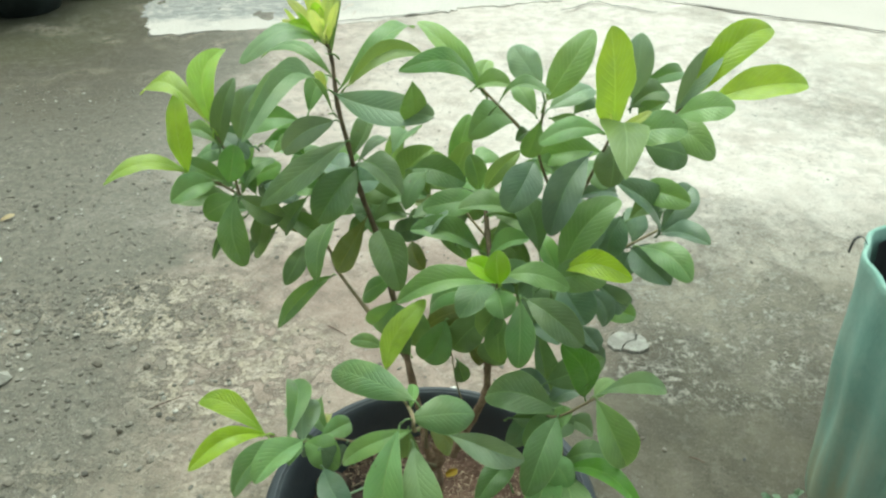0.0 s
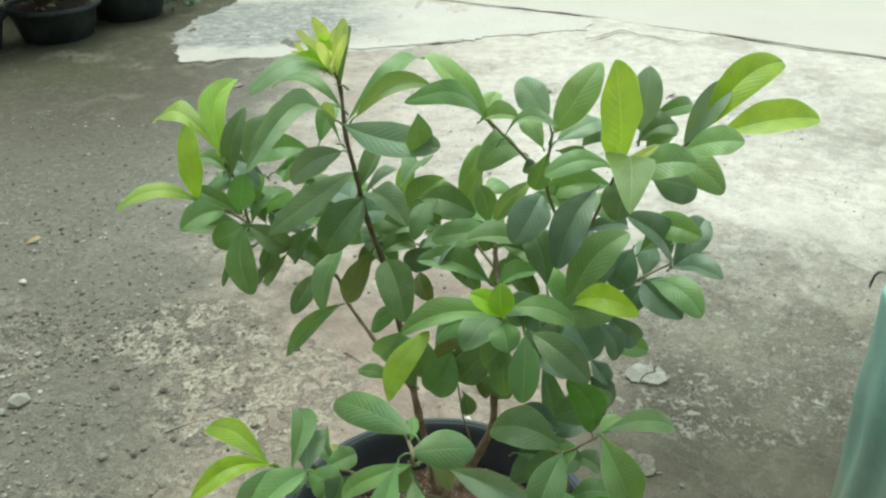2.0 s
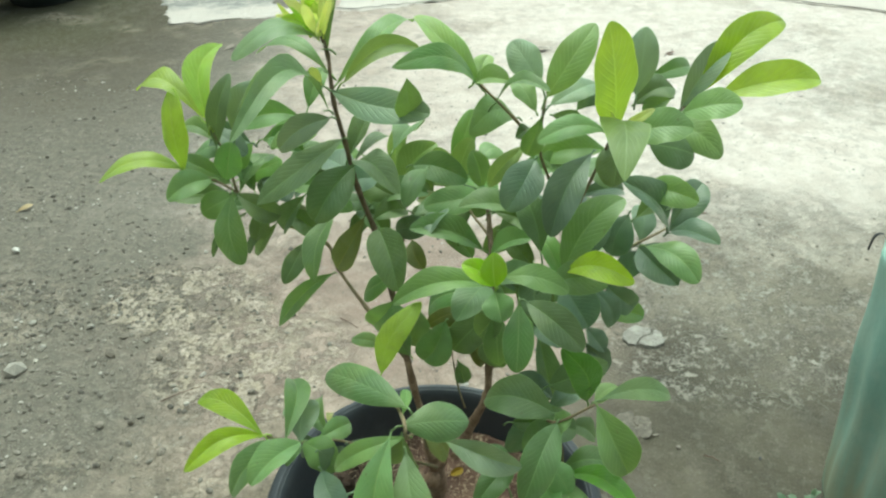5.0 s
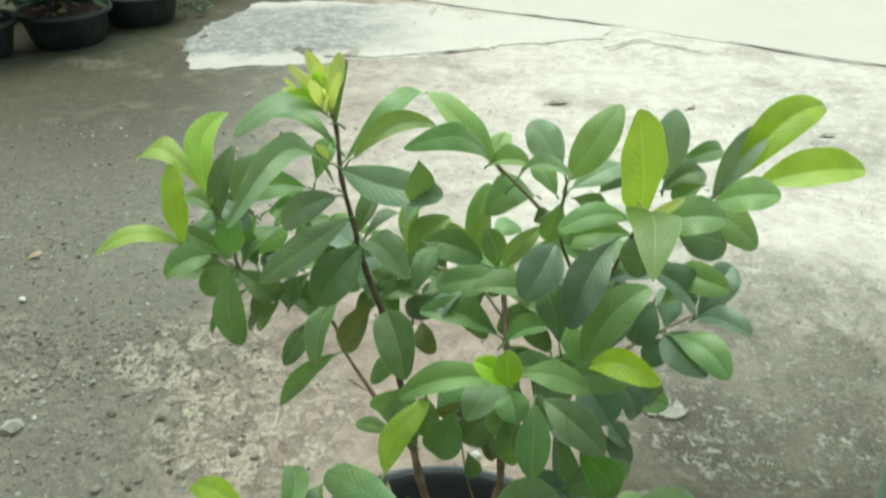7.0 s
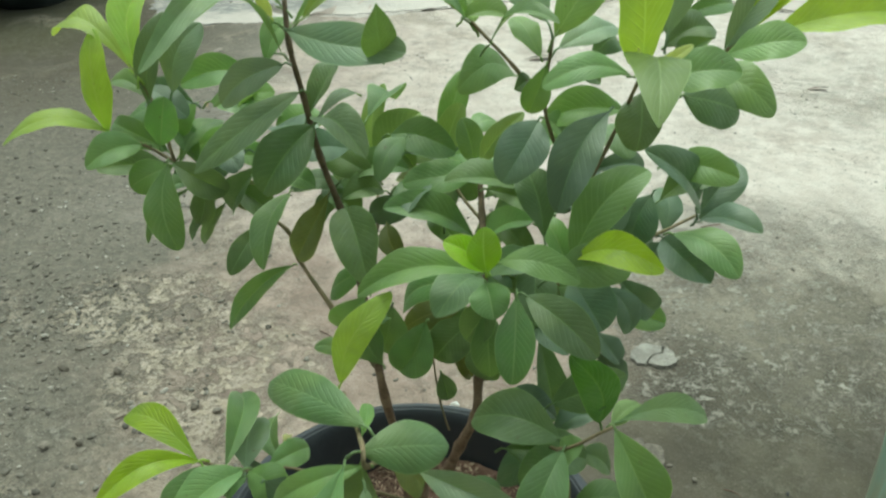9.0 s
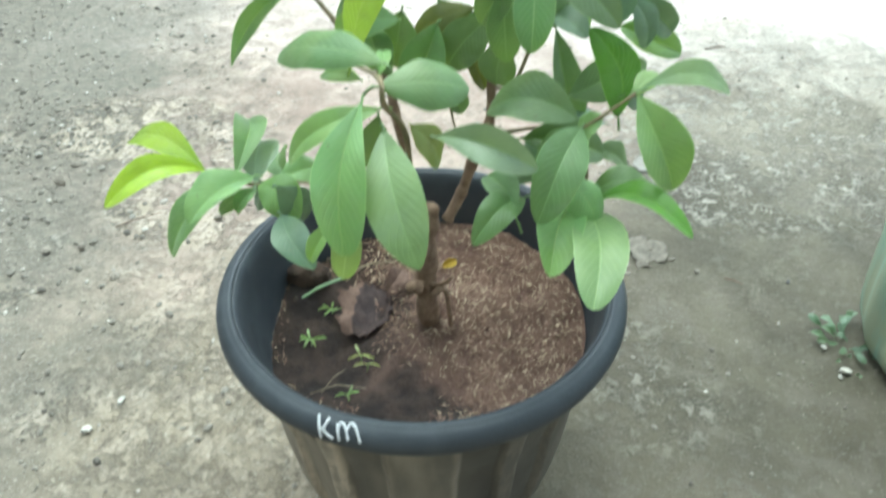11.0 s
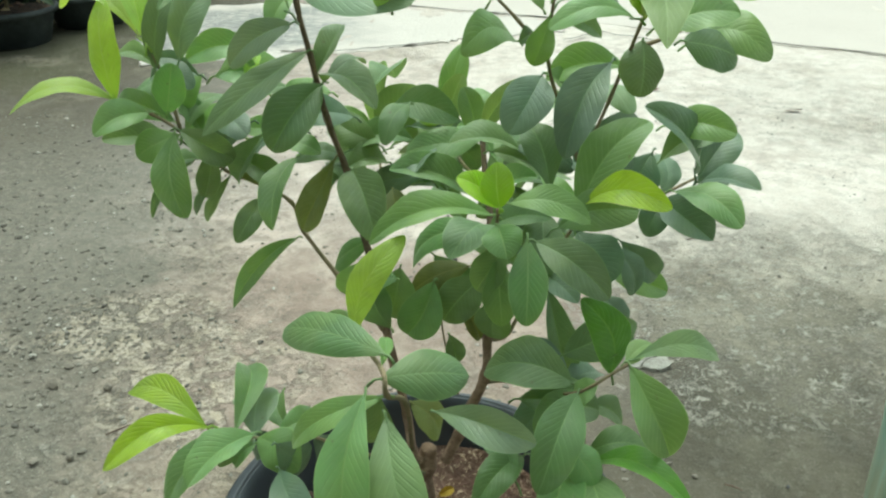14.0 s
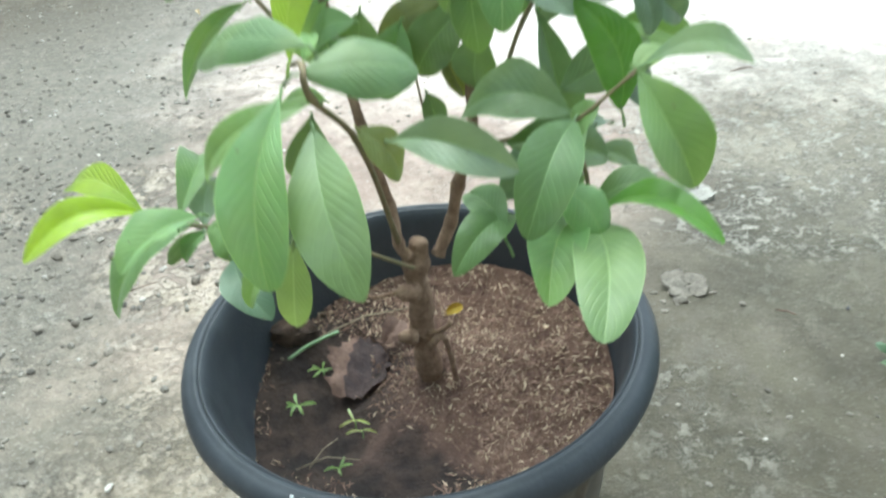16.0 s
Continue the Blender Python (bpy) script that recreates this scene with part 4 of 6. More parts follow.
leaf(left_branch, (-0.083, 0.080, 0.890), (-0.049, 0.148, 0.892), 0.020, "D", 0.10)
leaf(left_branch, (-0.093, 0.070, 0.925), (-0.202, 0.053, 0.845), 0.042, "D", 0.10, end=0.85)
leaf(left_branch, (-0.080, 0.060, 0.896), (-0.126, 0.021, 0.842), 0.046, "D", 0.08)
leaf(left_branch, (-0.078, 0.070, 0.895), (-0.022, 0.000, 0.891), 0.036, "D", 0.12)
leaf(left_branch, (-0.057, 0.070, 0.802), (-0.029, 0.010, 0.750), 0.044, "D", 0.08, lean=0.8, foot=0.6)
leaf(left_branch, (-0.116, 0.080, 0.812), (-0.131, 0.008, 0.764), 0.031, "M", 0.10)
leaf(left_branch, (-0.076, 0.090, 0.809), (-0.123, 0.110, 0.712), 0.035, "O", 0.10)
leaf(left_branch, (-0.156, 0.110, 0.921), (-0.189, 0.100, 0.897), 0.022, "M", 0.10)
leaf(left_branch, (-0.183, 0.165, 0.873), (-0.169, 0.185, 0.892), 0.017, "Y", 0.05)

# left forked shoot
leaf(forked_branch, (-0.263, 0.110, 0.924), (-0.267, 0.208, 0.991), 0.033, "Y", 0.08, bend=-0.14)
leaf(forked_branch, (-0.266, 0.110, 0.924), (-0.363, 0.162, 0.950), 0.034, "Y", 0.15, lean=1.5, end=0.36, sag=0.16)
leaf(forked_branch, (-0.302, 0.100, 0.866), (-0.305, 0.120, 0.968), 0.033, "Y", 0.12)
leaf(forked_branch, (-0.300, 0.100, 0.866), (-0.402, 0.075, 0.861), 0.029, "Y", 0.10, sag=0.14, bend=0.0)
leaf(forked_branch, (-0.259, 0.110, 0.893), (-0.234, 0.130, 0.982), 0.027, "D", 0.10)
leaf(forked_branch, (-0.261, 0.120, 0.896), (-0.324, 0.165, 0.890), 0.023, "M", 0.10)
leaf(forked_branch, (-0.270, 0.100, 0.854), (-0.319, 0.070, 0.840), 0.033, "M", 0.10)
leaf(forked_branch, (-0.236, 0.120, 0.903), (-0.203, 0.140, 0.969), 0.040, "P", 0.08)
leaf(forked_branch, (-0.251, 0.100, 0.852), (-0.237, 0.100, 0.906), 0.033, "M", 0.06)
leaf(forked_branch, (-0.252, 0.120, 0.837), (-0.327, 0.165, 0.849), 0.028, "M", 0.10)
leaf(forked_branch, (-0.246, 0.100, 0.833), (-0.236, 0.058, 0.752), 0.036, "M", 0.10, bend=0.1)
leaf(forked_branch, (-0.244, 0.110, 0.826), (-0.287, 0.090, 0.809), 0.035, "M", 0.10)
leaf(forked_branch, (-0.208, 0.130, 0.780), (-0.249, 0.130, 0.722), 0.016, "D", 0.10)
leaf(forked_branch, (-0.206, 0.140, 0.766), (-0.250, 0.165, 0.696), 0.015, "D", 0.10)
leaf(forked_branch, (-0.242, 0.130, 0.788), (-0.296, 0.120, 0.722), 0.011, "D", 0.10)
leaf(forked_branch, (-0.246, 0.130, 0.819), (-0.210, 0.185, 0.846), 0.031, "D", 0.08)
leaf(forked_branch, (-0.230, 0.140, 0.814), (-0.257, 0.175, 0.847), 0.025, "D", 0.08)
leaf(forked_branch, (-0.203, 0.130, 0.788), (-0.162, 0.165, 0.759), 0.035, "O", 0.08)
leaf(forked_branch, (-0.230, 0.165, 0.796), (-0.200, 0.205, 0.784), 0.028, "D", 0.08)
leaf(forked_branch, (-0.248, 0.165, 0.777), (-0.297, 0.205, 0.734), 0.030, "D", 0.10)
leaf(forked_branch, (-0.133, 0.120, 0.697), (-0.220, 0.124, 0.599), 0.026, "M", 0.12, sag=0.15, end=0.9)
leaf(forked_branch, (-0.164, 0.110, 0.754), (-0.185, 0.060, 0.722), 0.026, "D", 0.10)
leaf(forked_branch, (-0.045, 0.110, 0.702), (-0.094, 0.130, 0.652), 0.034, "M", 0.10)
leaf(forked_branch, (-0.018, 0.090, 0.773), (-0.003, 0.070, 0.742), 0.024, "O", 0.10)
leaf(forked_branch, (-0.229, 0.165, 0.874), (-0.263, 0.165, 0.839), 0.035, "M", 0.10)
leaf(forked_branch, (-0.162, 0.165, 0.858), (-0.211, 0.185, 0.873), 0.034, "M", 0.10)
leaf(forked_branch, (-0.238, 0.090, 0.839), (-0.187, 0.100, 0.802), 0.031, "D", 0.10)
leaf(forked_branch, (-0.193, 0.120, 0.796), (-0.140, 0.110, 0.762), 0.029, "D", 0.10)
leaf(forked_branch, (-0.217, 0.120, 0.804), (-0.233, 0.120, 0.748), 0.027, "D", 0.10)
leaf(forked_branch, (-0.154, 0.110, 0.828), (-0.192, 0.120, 0.767), 0.032, "D", 0.10)
leaf(forked_branch, (-0.134, 0.120, 0.814), (-0.096, 0.110, 0.804), 0.030, "M", 0.10)

# middle shoot
leaf(middle_twig, (-0.052, 0.245, 0.780), (-0.038, 0.265, 0.863), 0.026, "L", 0.06)
leaf(middle_twig, (-0.049, 0.235, 0.769), (0.006, 0.249, 0.834), 0.044, "L", 0.12)
leaf(middle_twig, (-0.053, 0.245, 0.777), (-0.102, 0.245, 0.807), 0.030, "M", 0.10)
leaf(middle_twig, (-0.036, 0.235, 0.760), (0.044, 0.265, 0.746), 0.034, "D", 0.22)
leaf(middle_twig, (0.030, 0.225, 0.792), (0.057, 0.245, 0.888), 0.031, "M", 0.08)
leaf(middle_twig, (0.029, 0.225, 0.792), (0.006, 0.215, 0.844), 0.032, "L", 0.08)
leaf(middle_twig, (0.035, 0.215, 0.793), (0.056, 0.205, 0.864), 0.032, "L", 0.08)
leaf(middle_twig, (0.113, 0.165, 0.911), (0.054, 0.120, 0.911), 0.041, "D", 0.10)
leaf(middle_twig, (0.071, 0.185, 0.797), (0.057, 0.185, 0.855), 0.031, "M", 0.08)
leaf(middle_twig, (0.079, 0.165, 0.811), (0.124, 0.165, 0.871), 0.024, "L", 0.12)
leaf(middle_twig, (-0.030, 0.165, 0.772), (-0.072, 0.130, 0.779), 0.034, "D", 0.15)
leaf(middle_twig, (-0.022, 0.165, 0.765), (0.019, 0.205, 0.769), 0.032, "D", 0.08)
leaf(middle_twig, (0.075, 0.090, 0.758), (-0.019, 0.070, 0.803), 0.037, "D", 0.15)
leaf(middle_twig, (0.083, 0.050, 0.778), (0.132, 0.050, 0.804), 0.028, "M", 0.10)
leaf(middle_twig, (0.020, 0.185, 0.762), (-0.020, 0.205, 0.768), 0.026, "O", 0.08)
leaf(middle_twig, (0.133, 0.070, 0.902), (0.100, 0.020, 0.860), 0.045, "K", 0.10)
leaf(middle_twig, (0.196, 0.050, 0.921), (0.148, -0.021, 0.852), 0.040, "K", 0.10, twist=0.2, roll=0.0)
leaf(middle_twig, (0.092, 0.130, 0.749), (0.148, 0.165, 0.795), 0.029, "D", 0.10)
leaf(middle_twig, (0.044, 0.185, 0.792), (0.076, 0.185, 0.756), 0.032, "D", 0.10)
leaf(middle_twig, (0.021, 0.165, 0.748), (-0.030, 0.205, 0.741), 0.029, "D", 0.10)
leaf(middle_twig, (0.084, 0.185, 0.756), (0.133, 0.225, 0.753), 0.036, "D", 0.10)
leaf(middle_twig, (0.002, 0.225, 0.769), (-0.032, 0.245, 0.794), 0.033, "D", 0.10)
leaf(middle_twig, (0.136, 0.165, 0.733), (0.182, 0.205, 0.738), 0.036, "D", 0.10)
leaf(middle_twig, (-0.062, 0.205, 0.778), (-0.098, 0.225, 0.747), 0.033, "D", 0.10)
leaf(middle_twig, (0.066, 0.225, 0.816), (0.099, 0.265, 0.815), 0.033, "M", 0.10)

# top shoot
leaf(upper_right_twig, (0.068, 0.070, 0.994), (-0.006, 0.090, 1.064), 0.035, "L", 0.12)
leaf(upper_right_twig, (0.064, 0.070, 0.994), (-0.022, 0.004, 1.039), 0.028, "M", 0.15)
leaf(upper_right_twig, (0.070, 0.080, 0.990), (0.077, 0.120, 1.010), 0.022, "L", 0.06)
leaf(upper_right_twig, (0.057, 0.070, 0.992), (0.100, 0.050, 1.006), 0.026, "L", 0.10)
leaf(upper_right_twig, (0.084, 0.050, 0.978), (0.141, 0.010, 1.011), 0.019, "M", 0.12)
leaf(upper_right_twig, (0.134, 0.050, 1.000), (0.101, 0.070, 1.044), 0.037, "P", 0.08, bend=0.0, twist=0.0, roll=0.0, fold=0.2, end=0.45)
leaf(upper_right_twig, (0.141, 0.050, 0.988), (0.190, 0.070, 1.063), 0.038, "L", 0.10, bend=0.03, twist=0.0, roll=0.0, fold=0.2)
leaf(upper_right_twig, (0.146, 0.060, 0.974), (0.203, 0.110, 0.979), 0.031, "P", 0.10)
leaf(upper_right_twig, (0.131, 0.060, 0.965), (0.105, 0.090, 0.993), 0.028, "M", 0.08)
leaf(upper_right_twig, (0.125, 0.070, 0.941), (0.108, 0.050, 0.939), 0.017, "D", 0.10)
leaf(outer_right_branch, (0.202, -0.005, 0.972), (0.128, -0.020, 0.968), 0.025, "M", 0.12, bend=0.0, twist=0.0, roll=0.0, fold=0.3, lean=1.2, end=0.4)
leaf(upper_right_twig, (0.136, 0.050, 0.964), (0.122, 0.050, 0.917), 0.025, "M", 0.10)
leaf(upper_right_twig, (0.149, 0.070, 0.958), (0.189, 0.080, 0.936), 0.022, "D", 0.10)
leaf(upper_right_twig, (0.179, 0.090, 0.955), (0.209, 0.130, 0.960), 0.028, "D", 0.10)
leaf(upper_right_twig, (0.137, 0.070, 0.904), (0.172, 0.090, 0.871), 0.035, "D", 0.10)
leaf(upper_right_twig, (0.162, 0.090, 0.902), (0.203, 0.130, 0.871), 0.029, "M", 0.10)

# right shoot
leaf(outer_right_branch, (0.210, 0.000, 0.974), (0.184, -0.060, 1.107), 0.052, "Y", 0.03, lean=1.05, end=0.6, foot=0.62, bend=0.0, twist=0.0, fold=0.16)
leaf(outer_right_branch, (0.213, 0.000, 0.974), (0.246, -0.010, 1.001), 0.010, "B", 0.06)
leaf(outer_right_branch, (0.210, 0.000, 0.974), (0.200, -0.020, 1.003), 0.007, "B", 0.06)
leaf(outer_right_branch, (0.213, 0.000, 0.977), (0.203, -0.121, 0.977), 0.047, "L", 0.10, lean=0.8, foot=0.45, end=0.75, bend=0.0, twist=0.0, roll=0.0, fold=0.25)
leaf(outer_right_branch, (0.226, 0.010, 0.962), (0.291, 0.000, 0.976), 0.040, "M", 0.10, bend=0.0, twist=0.0, roll=0.0, fold=0.35, sag=0.02)
leaf(outer_right_branch, (0.252, 0.020, 0.947), (0.305, 0.030, 0.929), 0.044, "D", 0.10, bend=0.0, twist=0.0, roll=0.0, fold=0.12, sag=0.0, end=0.45)
leaf(outer_right_branch, (0.237, 0.050, 0.990), (0.243, 0.070, 1.060), 0.034, "P", 0.08, bend=0.0, twist=0.0, roll=0.0, fold=0.15)
leaf(outer_right_branch, (0.236, 0.050, 0.980), (0.281, 0.070, 0.992), 0.033, "D", 0.10)
leaf(outer_right_branch, (0.243, 0.070, 0.995), (0.306, 0.110, 1.001), 0.021, "M", 0.10)
leaf(outer_right_branch, (0.218, 0.030, 0.946), (0.216, 0.010, 0.899), 0.044, "D", 0.08)
leaf(outer_right_branch, (0.282, 0.030, 0.984), (0.328, 0.060, 1.047), 0.028, "P", 0.08, bend=0.0, twist=0.0, roll=0.0)
leaf(outer_right_branch, (0.298, 0.030, 1.001), (0.392, 0.091, 1.060), 0.038, "Y", 0.10, bend=-0.06)
leaf(outer_right_branch, (0.316, 0.020, 1.003), (0.423, 0.036, 1.015), 0.038, "Y", 0.08, sag=0.02, bend=0.0, twist=0.0, roll=0.0)
leaf(outer_right_branch, (0.280, 0.020, 0.983), (0.337, 0.000, 1.002), 0.035, "M", 0.10, bend=0.0, twist=0.0, roll=0.0, fold=0.3, sag=0.0)
leaf(outer_right_branch, (0.274, 0.040, 0.992), (0.250, 0.050, 0.966), 0.022, "D", 0.10)

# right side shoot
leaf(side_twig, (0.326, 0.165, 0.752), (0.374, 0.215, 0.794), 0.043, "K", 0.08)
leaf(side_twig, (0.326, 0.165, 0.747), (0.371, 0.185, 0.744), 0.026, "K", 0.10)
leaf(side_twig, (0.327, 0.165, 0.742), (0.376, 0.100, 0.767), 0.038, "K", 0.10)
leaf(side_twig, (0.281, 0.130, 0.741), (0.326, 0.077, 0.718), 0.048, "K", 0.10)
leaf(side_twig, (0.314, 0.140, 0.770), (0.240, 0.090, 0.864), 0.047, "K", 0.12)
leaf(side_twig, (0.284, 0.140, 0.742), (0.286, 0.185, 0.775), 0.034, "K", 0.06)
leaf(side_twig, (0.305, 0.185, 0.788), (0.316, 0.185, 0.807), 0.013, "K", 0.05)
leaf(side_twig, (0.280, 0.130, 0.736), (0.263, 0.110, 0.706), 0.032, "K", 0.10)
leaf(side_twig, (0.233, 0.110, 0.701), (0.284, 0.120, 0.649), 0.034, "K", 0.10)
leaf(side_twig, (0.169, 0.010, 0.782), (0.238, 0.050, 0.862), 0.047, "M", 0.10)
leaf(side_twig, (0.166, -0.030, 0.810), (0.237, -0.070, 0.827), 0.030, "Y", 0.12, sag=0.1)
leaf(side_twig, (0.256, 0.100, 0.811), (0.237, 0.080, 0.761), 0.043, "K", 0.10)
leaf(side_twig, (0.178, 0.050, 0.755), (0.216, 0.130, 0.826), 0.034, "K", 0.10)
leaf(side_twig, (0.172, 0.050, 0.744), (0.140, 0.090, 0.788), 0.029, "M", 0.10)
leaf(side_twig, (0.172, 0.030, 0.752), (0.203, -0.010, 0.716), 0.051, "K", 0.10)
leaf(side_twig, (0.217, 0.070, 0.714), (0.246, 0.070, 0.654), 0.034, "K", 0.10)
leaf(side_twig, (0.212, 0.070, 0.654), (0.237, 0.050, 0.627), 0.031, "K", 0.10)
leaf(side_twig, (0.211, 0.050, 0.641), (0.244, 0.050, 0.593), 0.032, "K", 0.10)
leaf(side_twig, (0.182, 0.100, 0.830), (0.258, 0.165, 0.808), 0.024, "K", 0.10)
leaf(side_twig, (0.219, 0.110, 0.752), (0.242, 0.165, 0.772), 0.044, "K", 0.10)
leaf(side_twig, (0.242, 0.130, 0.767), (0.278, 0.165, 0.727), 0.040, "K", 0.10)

# front shoot
leaf(front_twig, (0.082, -0.070, 0.819), (-0.026, -0.068, 0.790), 0.031, "M", 0.10, sag=0.14)
leaf(front_twig, (0.088, -0.100, 0.840), (0.052, -0.100, 0.868), 0.024, "Y", 0.06)
leaf(front_twig, (0.087, -0.105, 0.842), (0.084, -0.095, 0.879), 0.027, "Y", 0.05)
leaf(front_twig, (0.097, -0.070, 0.830), (0.167, -0.075, 0.816), 0.028, "M", 0.10, sag=0.14)
leaf(front_twig, (0.086, -0.050, 0.791), (0.009, -0.015, 0.738), 0.030, "M", 0.16)
leaf(front_twig, (0.087, -0.070, 0.810), (0.095, -0.100, 0.792), 0.033, "M", 0.10)
leaf(front_twig, (0.114, -0.070, 0.797), (0.112, -0.116, 0.735), 0.033, "M", 0.08, bend=0.0)
leaf(front_twig, (0.098, -0.050, 0.782), (0.070, -0.050, 0.731), 0.033, "M", 0.10)
leaf(front_twig, (0.090, -0.050, 0.772), (0.094, -0.070, 0.704), 0.031, "M", 0.08)
leaf(front_twig, (0.123, -0.050, 0.783), (0.187, -0.090, 0.747), 0.037, "D", 0.12)
leaf(front_twig, (0.078, 0.010, 0.710), (0.037, 0.010, 0.658), 0.042, "D", 0.10)
leaf(front_twig, (0.064, 0.020, 0.718), (0.003, 0.038, 0.675), 0.029, "O", 0.10)
leaf(front_twig, (-0.008, 0.030, 0.710), (-0.021, 0.030, 0.649), 0.042, "D", 0.10)
leaf(front_twig, (-0.038, -0.111, 0.725), (0.007, -0.087, 0.808), 0.028, "Y", 0.14, bend=-0.12)
leaf(front_twig, (-0.034, 0.030, 0.722), (-0.071, 0.050, 0.665), 0.034, "M", 0.10)
leaf(front_twig, (-0.060, 0.070, 0.612), (-0.109, 0.090, 0.606), 0.021, "M", 0.05)
leaf(front_twig, (0.141, -0.010, 0.711), (0.164, -0.020, 0.605), 0.034, "D", 0.10)
leaf(front_twig, (0.201, -0.065, 0.647), (0.163, -0.085, 0.745), 0.038, "V", 0.08)
leaf(front_twig, (0.157, -0.113, 0.672), (0.079, -0.078, 0.660), 0.047, "D", 0.10, bend=0.0, roll=0.0)
leaf(front_twig, (0.043, 0.010, 0.641), (0.052, 0.000, 0.611), 0.021, "D", 0.08)
leaf(front_twig, (0.056, 0.010, 0.684), (0.076, 0.010, 0.634), 0.021, "O", 0.08)
leaf(front_twig, (0.028, 0.010, 0.705), (-0.001, 0.010, 0.640), 0.043, "D", 0.10)
leaf(front_twig, (0.097, -0.010, 0.704), (0.088, -0.010, 0.650), 0.037, "D", 0.10)
leaf(front_twig, (-0.017, 0.010, 0.646), (-0.041, 0.030, 0.688), 0.035, "M", 0.10)
leaf(front_twig, (-0.009, 0.010, 0.708), (-0.052, 0.030, 0.681), 0.029, "M", 0.10)
leaf(front_twig, (0.111, 0.010, 0.764), (0.158, 0.010, 0.731), 0.042, "D", 0.10)
leaf(front_twig, (0.026, 0.050, 0.715), (0.064, 0.050, 0.660), 0.045, "D", 0.10)

# low right shoot
leaf(low_right_twig, (0.203, -0.130, 0.710), (0.286, -0.104, 0.696), 0.025, "D", 0.10, sag=0.2)
leaf(low_right_twig, (0.199, -0.140, 0.712), (0.237, -0.165, 0.634), 0.043, "M", 0.10, end=0.6, roll=0.0, twist=0.0)
leaf(low_right_twig, (0.199, -0.130, 0.706), (0.225, -0.110, 0.713), 0.017, "L", 0.08)
leaf(low_right_twig, (0.169, -0.140, 0.596), (0.165, -0.263, 0.583), 0.045, "M", 0.06)
leaf(low_right_twig, (0.163, -0.130, 0.592), (0.133, -0.220, 0.580), 0.040, "M", 0.08)
leaf(low_right_twig, (0.174, -0.140, 0.600), (0.249, -0.208, 0.616), 0.025, "V", 0.15, sag=0.12)
leaf(low_right_twig, (0.167, -0.130, 0.597), (0.228, -0.130, 0.610), 0.032, "D", 0.16)
leaf(low_right_twig, (0.159, -0.130, 0.674), (0.121, -0.200, 0.622), 0.041, "D", 0.10)
leaf(low_right_twig, (0.156, -0.120, 0.661), (0.176, -0.130, 0.684), 0.023, "M", 0.10)
leaf(low_right_twig, (0.115, -0.120, 0.591), (0.067, -0.170, 0.573), 0.031, "D", 0.10)
leaf(low_right_twig, (0.035, -0.175, 0.689), (0.118, -0.194, 0.672), 0.030, "P", 0.20, sag=0.12)
leaf(low_right_twig, (0.176, -0.080, 0.620), (0.214, -0.080, 0.597), 0.027, "D", 0.10)
leaf(low_right_twig, (0.107, -0.150, 0.587), (0.079, -0.100, 0.602), 0.028, "D", 0.10)
leaf(low_right_twig, (0.171, -0.100, 0.653), (0.127, -0.130, 0.621), 0.036, "D", 0.10)
leaf(low_right_twig, (0.143, -0.150, 0.636), (0.175, -0.170, 0.599), 0.033, "M", 0.10)

# low front shoot
leaf(low_front_twig, (-0.000, -0.210, 0.771), (-0.096, -0.125, 0.737), 0.036, "D", 0.08, fold=0.15, twist=0.0, bend=0.0, roll=0.0, sag=0.03)
leaf(low_front_twig, (-0.004, -0.225, 0.760), (0.062, -0.205, 0.749), 0.038, "D", 0.08, fold=0.15, twist=0.0, bend=0.0, roll=0.0, sag=0.03)
leaf(low_front_twig, (-0.014, -0.230, 0.752), (-0.025, -0.300, 0.665), 0.037, "M", 0.07)
leaf(low_front_twig, (-0.000, -0.230, 0.729), (0.030, -0.313, 0.665), 0.042, "D", 0.07)
leaf(low_front_twig, (-0.002, -0.220, 0.740), (-0.076, -0.220, 0.689), 0.021, "M", 0.20)
leaf(low_front_twig, (-0.007, -0.200, 0.724), (-0.010, -0.190, 0.670), 0.038, "D", 0.10)
leaf(low_front_twig, (-0.045, -0.220, 0.635), (-0.067, -0.230, 0.600), 0.015, "L", 0.08)
leaf(low_front_twig, (-0.034, -0.210, 0.637), (-0.046, -0.210, 0.564), 0.025, "L", 0.08)
leaf(low_front_twig, (-0.004, -0.210, 0.760), (-0.003, -0.180, 0.766), 0.011, "M", 0.06)
leaf(low_front_twig, (0.015, -0.180, 0.703), (0.038, -0.170, 0.659), 0.028, "O", 0.10)

# low left shoot
leaf(low_left_twig, (-0.200, -0.073, 0.582), (-0.305, 0.000, 0.572), 0.032, "Y", 0.10, sag=0.05)
leaf(low_left_twig, (-0.198, -0.075, 0.584), (-0.283, -0.133, 0.580), 0.027, "Y", 0.10, sag=0.1)
leaf(low_left_twig, (-0.165, -0.070, 0.568), (-0.251, -0.090, 0.486), 0.038, "M", 0.10)
leaf(low_left_twig, (-0.172, -0.075, 0.577), (-0.184, 0.032, 0.581), 0.032, "M", 0.08)
leaf(low_left_twig, (-0.156, -0.065, 0.562), (-0.157, 0.000, 0.575), 0.045, "P", 0.08)
leaf(low_left_twig, (-0.153, -0.065, 0.562), (-0.107, -0.090, 0.542), 0.043, "M", 0.10)
leaf(low_left_twig, (-0.158, -0.065, 0.559), (-0.200, -0.065, 0.525), 0.016, "M", 0.10)
leaf(low_left_twig, (-0.153, -0.070, 0.560), (-0.176, -0.080, 0.537), 0.016, "M", 0.10)
leaf(low_left_twig, (-0.123, -0.040, 0.547), (-0.155, 0.060, 0.522), 0.030, "M", 0.06)
